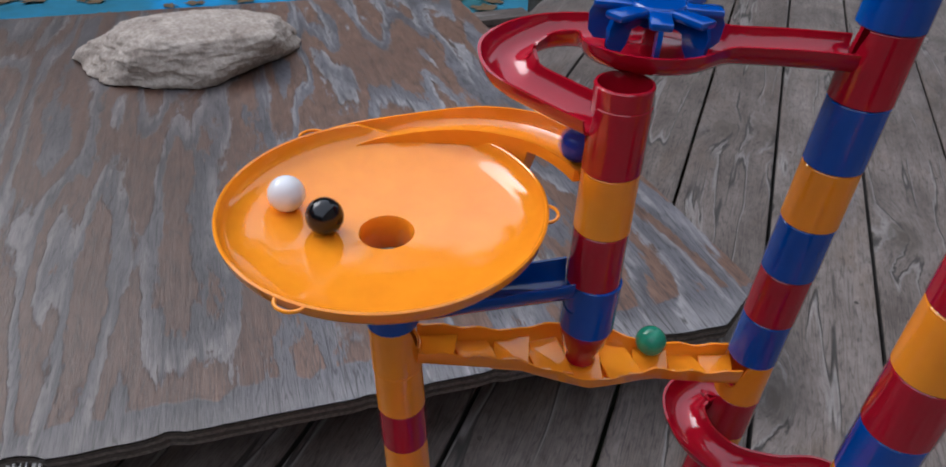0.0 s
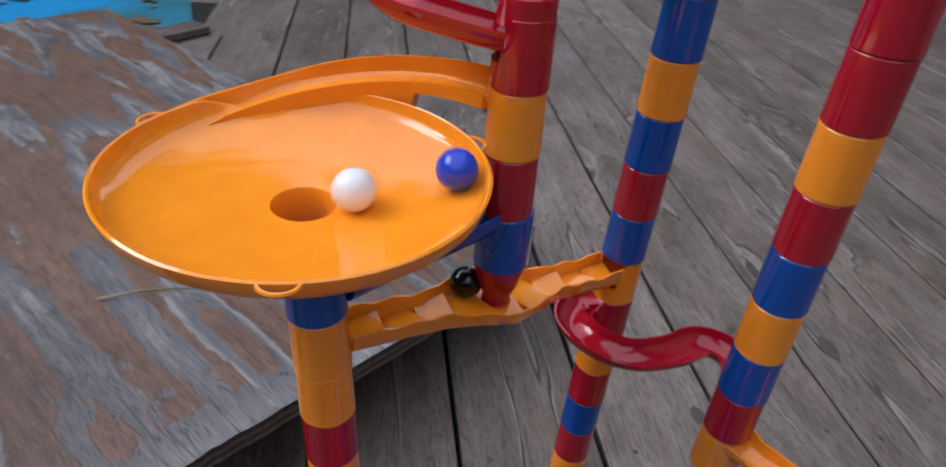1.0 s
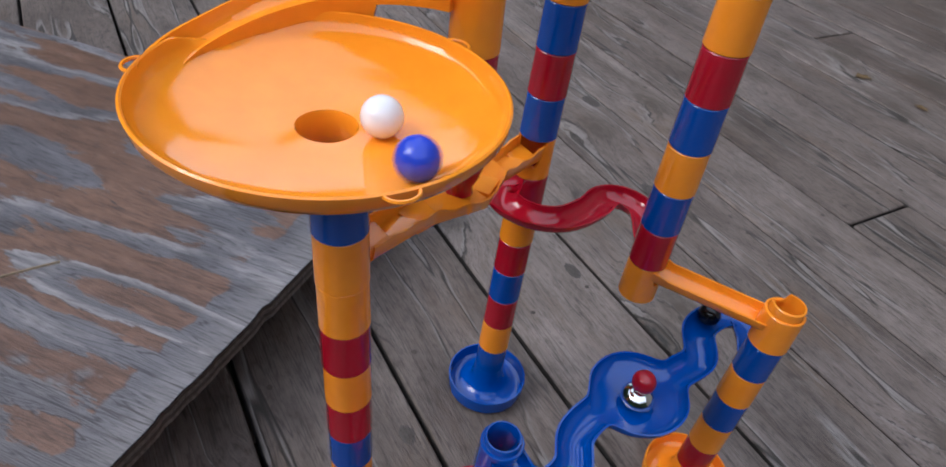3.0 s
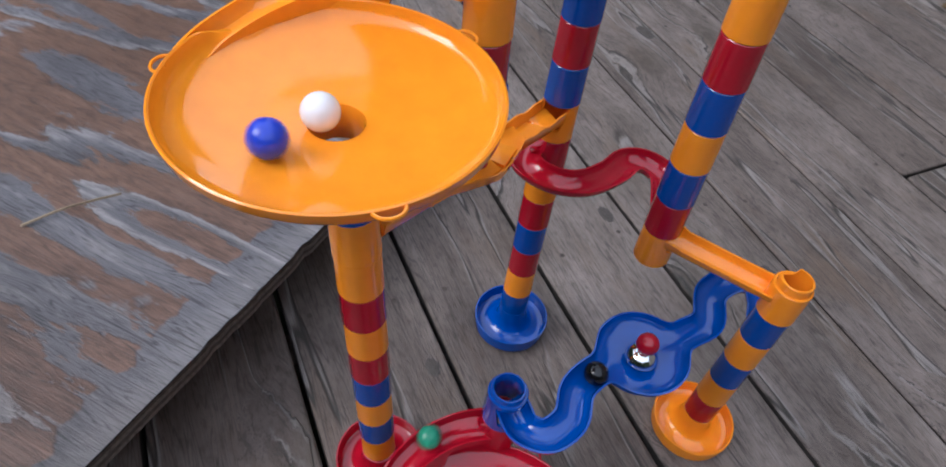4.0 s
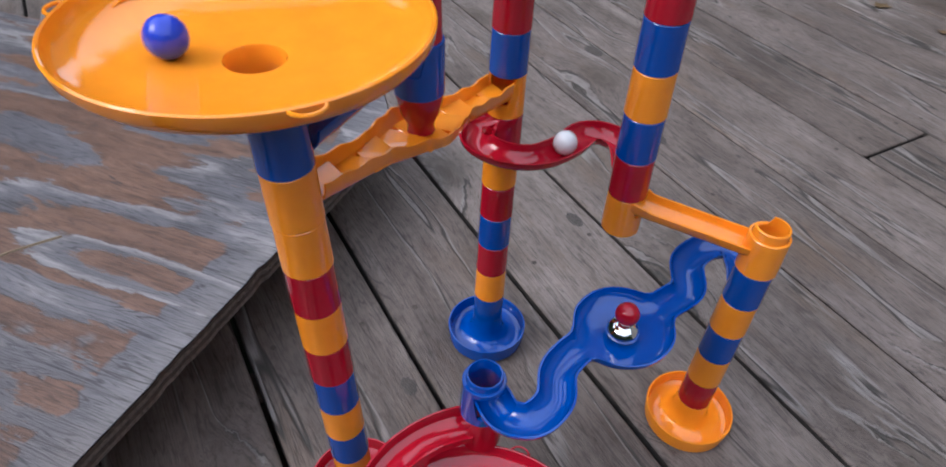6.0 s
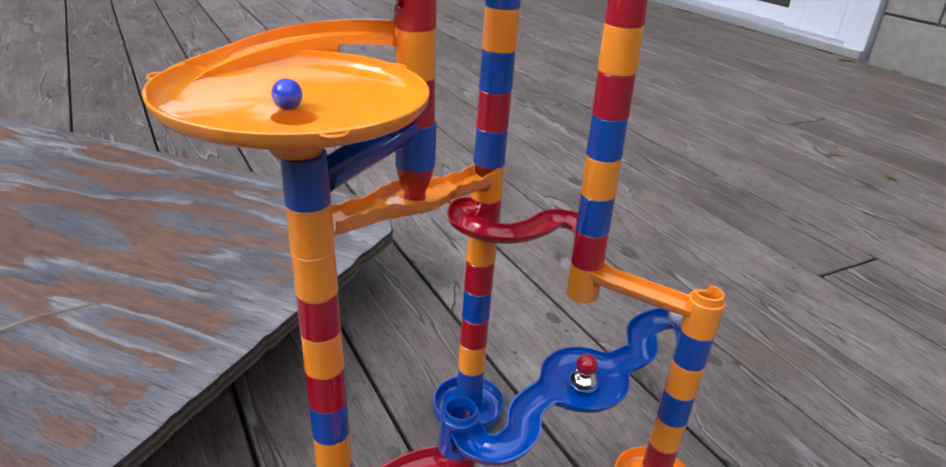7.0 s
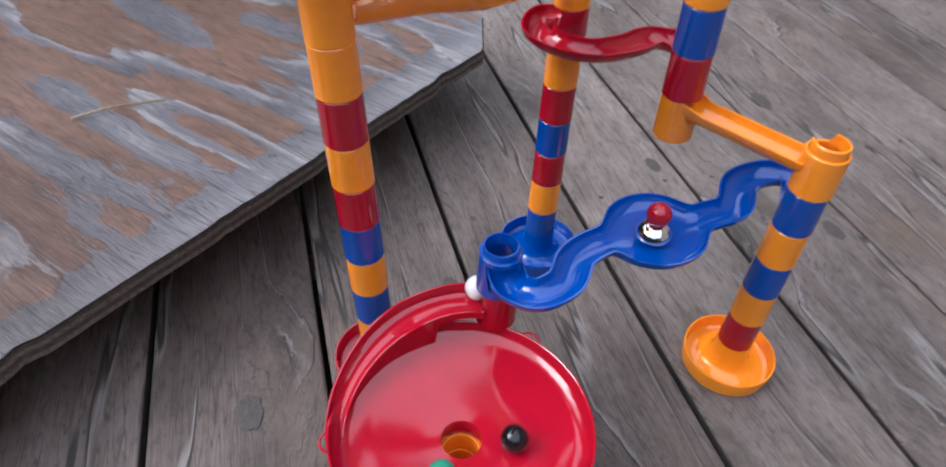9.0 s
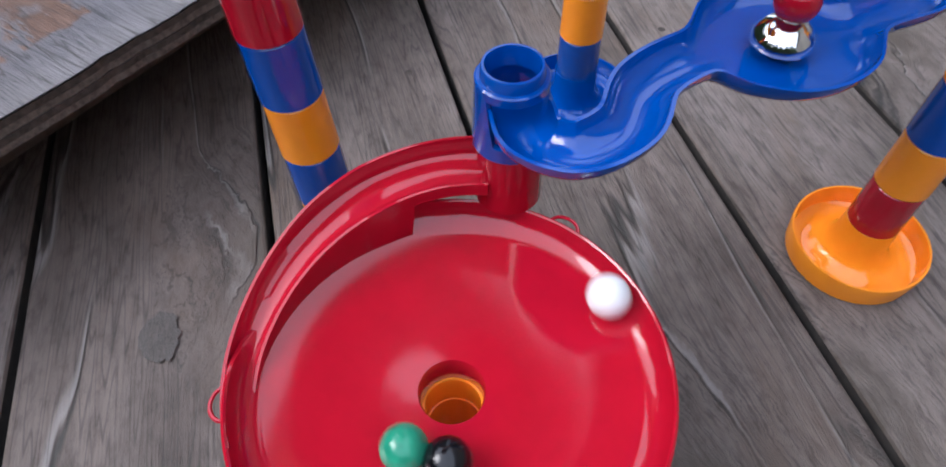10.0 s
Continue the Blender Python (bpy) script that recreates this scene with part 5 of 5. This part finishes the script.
BLUE_ROLL = [
    (0, -0.0015, 0.0874, 0.4134), (0.1, -0.0395, 0.0765, 0.4099), (0.2, -0.0599, 0.0370, 0.3950), (0.3, -0.0787, 0.0015, 0.3950),
    (0.4, -0.0739, -0.0364, 0.3946), (0.5, -0.0497, -0.0621, 0.3934), (0.6, -0.0044, -0.0701, 0.3921), (0.7, 0.0311, -0.0541, 0.3926),
    (0.8, 0.0493, -0.0230, 0.3932), (0.9, 0.0434, 0.0151, 0.3927), (1, 0.0333, 0.0349, 0.3939), (1.1, -0.0070, 0.0527, 0.3936),
    (1.2, -0.0459, 0.0382, 0.3932), (1.3, -0.0683, 0.0053, 0.3922), (1.4, -0.0701, -0.0276, 0.3922), (1.5, -0.0555, -0.0576, 0.3935),
    (1.6, -0.0282, -0.0672, 0.3916), (1.7, -0.0114, -0.0607, 0.3897), (1.8, 0.0171, -0.0473, 0.3894), (1.9, 0.0369, -0.0144, 0.3897),
    (2, 0.0478, 0.0163, 0.3944), (2.1, 0.0311, 0.0408, 0.3950), (2.2, 0.0087, 0.0480, 0.3927), (2.3, -0.0254, 0.0410, 0.3901),
    (2.4, -0.0509, 0.0199, 0.3897), (2.5, -0.0632, -0.0082, 0.3899), (2.6, -0.0599, -0.0359, 0.3902), (2.7, -0.0418, -0.0566, 0.3902),
    (2.8, -0.0138, -0.0651, 0.3902), (2.9, 0.0160, -0.0590, 0.3906), (3, 0.0386, -0.0401, 0.3917), (3.1, 0.0470, -0.0113, 0.3919),
    (3.2, 0.0387, 0.0186, 0.3918), (3.3, 0.0150, 0.0405, 0.3915), (3.4, -0.0135, 0.0386, 0.3897), (3.5, -0.0400, 0.0249, 0.3892),
    (3.6, -0.0608, 0.0075, 0.3900), (3.7, -0.0714, -0.0147, 0.3919), (3.8, -0.0652, -0.0361, 0.3917), (3.9, -0.0480, -0.0473, 0.3898),
    (4, -0.0248, -0.0467, 0.3884), (4.1, 0.0007, -0.0338, 0.3871), (4.2, 0.0196, -0.0112, 0.3877), (4.3, 0.0267, 0.0118, 0.3892),
    (4.4, 0.0229, 0.0331, 0.3908), (4.5, 0.0049, 0.0366, 0.3898), (4.6, -0.0243, 0.0342, 0.3894), (4.7, -0.0512, 0.0194, 0.3897),
    (4.8, -0.0611, -0.0067, 0.3896), (4.9, -0.0611, -0.0351, 0.3902), (5, -0.0556, -0.0474, 0.3909), (5.1, -0.0390, -0.0508, 0.3895),
    (5.2, -0.0178, -0.0394, 0.3874), (5.3, 0.0081, -0.0243, 0.3869), (5.4, 0.0164, 0.0016, 0.3876), (5.5, 0.0078, 0.0331, 0.3896),
    (5.6, -0.0020, 0.0510, 0.3932), (5.7, -0.0194, 0.0485, 0.3921), (5.8, -0.0377, 0.0321, 0.3897), (5.9, -0.0469, 0.0049, 0.3884),
    (6, -0.0427, -0.0256, 0.3879), (6.1, -0.0326, -0.0485, 0.3889), (6.2, -0.0296, -0.0539, 0.3893), (6.3, -0.0145, -0.0606, 0.3897),
    (6.4, -0.0020, -0.0543, 0.3891), (6.5, 0.0055, -0.0391, 0.3879), (6.6, 0.0058, -0.0204, 0.3865), (6.7, 0.0008, -0.0051, 0.3859),
    (6.8, -0.0073, 0.0030, 0.3860), (6.9, -0.0159, 0.0040, 0.3860), (7, -0.0223, -0.0007, 0.3859), (7.1, -0.0237, -0.0099, 0.3859),
    (7.2, -0.0200, -0.0209, 0.3859), (7.3, -0.0105, -0.0339, 0.3868), (7.4, 0.0057, -0.0357, 0.3876), (7.5, 0.0111, -0.0176, 0.3869),
    (7.6, 0.0086, 0.0256, 0.3888), (7.7, -0.0167, 0.0564, 0.3947), (7.8, -0.0292, 0.0523, 0.3941), (7.9, -0.0360, 0.0429, 0.3947),
    (8, -0.0496, 0.0206, 0.3896), (8.1, -0.0577, 0.0007, 0.3894), (8.2, -0.0553, -0.0075, 0.3890), (8.3, -0.0307, -0.0322, 0.3873),
    (8.4, -0.0036, -0.0406, 0.3876), (8.5, 0.0265, -0.0332, 0.3892), (8.6, 0.0393, -0.0223, 0.3901), (8.7, 0.0415, -0.0107, 0.3902),
    (8.8, 0.0338, -0.0017, 0.3894), (8.9, 0.0202, 0.0012, 0.3880), (9, 0.0048, -0.0028, 0.3864), (9.1, -0.0028, -0.0188, 0.3859),
    (9.2, 0.0308, -0.0629, 0.3950), (9.3, 0.0352, -0.0589, 0.3950), (9.4, 4.2173, -3.1088, 0.3885), (9.5, -0.0725, 0.0196, 0.3950),
    (9.6, -0.0616, 0.0012, 0.3898), (9.7, -0.0044, -0.0147, 0.3859), (9.8, 0.0070, 0.0052, 0.3870), (9.9, 0.0021, 0.0334, 0.3894),
    (10, -0.0211, 0.0560, 0.3950),
]
GREEN = [
    (0, 0.0326, 0.1381, 0.2859), (0.1, 0.0359, 0.1516, 0.2834), (0.2, 0.0423, 0.1727, 0.2795), (0.3, 0.0500, 0.1975, 0.2620),
    (0.35, 0.0493, 0.1976, 0.2450), (0.4, 0.0312, 0.1826, 0.2364), (0.5, 0.0577, 0.1613, 0.2350), (0.6, 0.0864, 0.1617, 0.2340),
    (0.7, 0.1024, 0.1837, 0.2331), (0.8, 0.1183, 0.2052, 0.2321), (0.9, 0.1220, 0.2090, 0.2319), (1, 0.1634, 0.1739, 0.2280),
    (1.15, 0.1651, 0.1756, 0.2030), (1.2, 0.1751, 0.1742, 0.2126), (1.3, 0.1928, 0.1718, 0.2111), (1.4, 0.2102, 0.1688, 0.2093),
    (1.5, 0.2341, 0.1632, 0.2070), (1.6, 0.2591, 0.1554, 0.2049), (1.7, 0.2669, 0.1511, 0.1870), (1.8, 0.2575, 0.1733, 0.1630),
    (1.9, 0.2418, 0.1868, 0.1615), (2, 0.2240, 0.1707, 0.1591), (2.1, 0.2305, 0.1528, 0.1572), (2.2, 0.2108, 0.1267, 0.1548),
    (2.4, 0.1861, 0.1039, 0.1534), (2.519, 0.1703, 0.0860, 0.1519), (2.638, 0.1565, 0.0690, 0.1504), (2.756, 0.1459, 0.0516, 0.1488),
    (2.875, 0.1451, 0.0302, 0.1471), (2.994, 0.1441, 0.0082, 0.1450), (3.112, 0.1278, -0.0023, 0.1429), (3.231, 0.1102, 0.0053, 0.1408),
    (3.35, 0.0987, 0.0163, 0.1390), (3.42, 0.0928, 0.0236, 0.1280), (3.5, 0.0935, 0.0247, 0.1075), (3.8, 0.0804, 0.0166, 0.1034),
    (3.9, 0.0684, 0.0077, 0.1027), (4, 0.0495, -0.0137, 0.0998), (4.1, 0.0324, -0.0814, 0.0865), (4.2, 0.0582, -0.1162, 0.0795),
    (4.3, 0.0980, -0.1433, 0.0795), (4.4, 0.1436, -0.1414, 0.0795), (4.5, 0.1800, -0.1125, 0.0795), (4.6, 0.1898, -0.0623, 0.0788),
    (4.7, 0.1572, -0.0187, 0.0773), (4.8, 0.1307, -0.0072, 0.0772), (4.9, 0.0875, -0.0141, 0.0771), (5, 0.0605, -0.0384, 0.0773),
    (5.1, 0.0507, -0.0735, 0.0776), (5.2, 0.0596, -0.1094, 0.0781), (5.3, 0.0848, -0.1358, 0.0787), (5.4, 0.1187, -0.1454, 0.0793),
    (5.5, 0.1518, -0.1361, 0.0789), (5.6, 0.1737, -0.1101, 0.0777), (5.7, 0.1781, -0.0744, 0.0760), (5.8, 0.1645, -0.0408, 0.0750),
    (5.9, 0.1382, -0.0200, 0.0749), (6, 0.1081, -0.0185, 0.0747), (6.1, 0.0815, -0.0337, 0.0745), (6.2, 0.0642, -0.0612, 0.0748),
    (6.3, 0.0617, -0.0938, 0.0760), (6.4, 0.0742, -0.1196, 0.0770), (6.5, 0.0969, -0.1316, 0.0768), (6.6, 0.1225, -0.1269, 0.0749),
    (6.7, 0.1433, -0.1074, 0.0736), (6.8, 0.1533, -0.0790, 0.0727), (6.9, 0.1499, -0.0503, 0.0729), (7, 0.1350, -0.0293, 0.0737),
    (7.1, 0.1142, -0.0213, 0.0743), (7.2, 0.0939, -0.0277, 0.0742), (7.3, 0.0808, -0.0469, 0.0736), (7.4, 0.0769, -0.0717, 0.0732),
    (7.5, 0.0814, -0.0923, 0.0733), (7.6, 0.0953, -0.1048, 0.0731), (7.7, 0.1150, -0.1080, 0.0727), (7.8, 0.1341, -0.1010, 0.0724),
    (7.9, 0.1467, -0.0862, 0.0723), (8, 0.1498, -0.0679, 0.0722), (8.1, 0.1332, -0.0430, 0.0723), (8.2, 0.1137, -0.0153, 0.0751),
    (8.3, 0.0984, -0.0075, 0.0775), (8.4, 0.0812, -0.0206, 0.0766), (8.5, 0.0747, -0.0447, 0.0743), (8.6, 0.0728, -0.0741, 0.0737),
    (8.7, 0.0821, -0.1025, 0.0739), (8.8, 0.0940, -0.1179, 0.0745), (8.9, 0.1105, -0.1135, 0.0734), (9, 0.1218, -0.1041, 0.0723),
    (9.1, 0.1270, -0.0927, 0.0713), (9.2, 0.1326, -0.0670, 0.0706), (9.3, 0.1249, -0.0397, 0.0723), (9.4, 0.1103, -0.0197, 0.0745),
    (9.5, 0.0959, -0.0104, 0.0770), (9.6, 0.0853, -0.0192, 0.0763), (9.7, 0.0810, -0.0397, 0.0741), (9.8, 0.0865, -0.0680, 0.0722),
    (9.9, 0.1001, -0.0916, 0.0717), (10, 0.1167, -0.1034, 0.0722),
]



def motions():
    for ob, rows_ in ((white, WHITE), (black, BLACK), (blue, BLUE_ROLL), (green, GREEN)):
        walk(ob, [(t, pose(x, y, z)) for t, x, y, z in rows_])


motions()
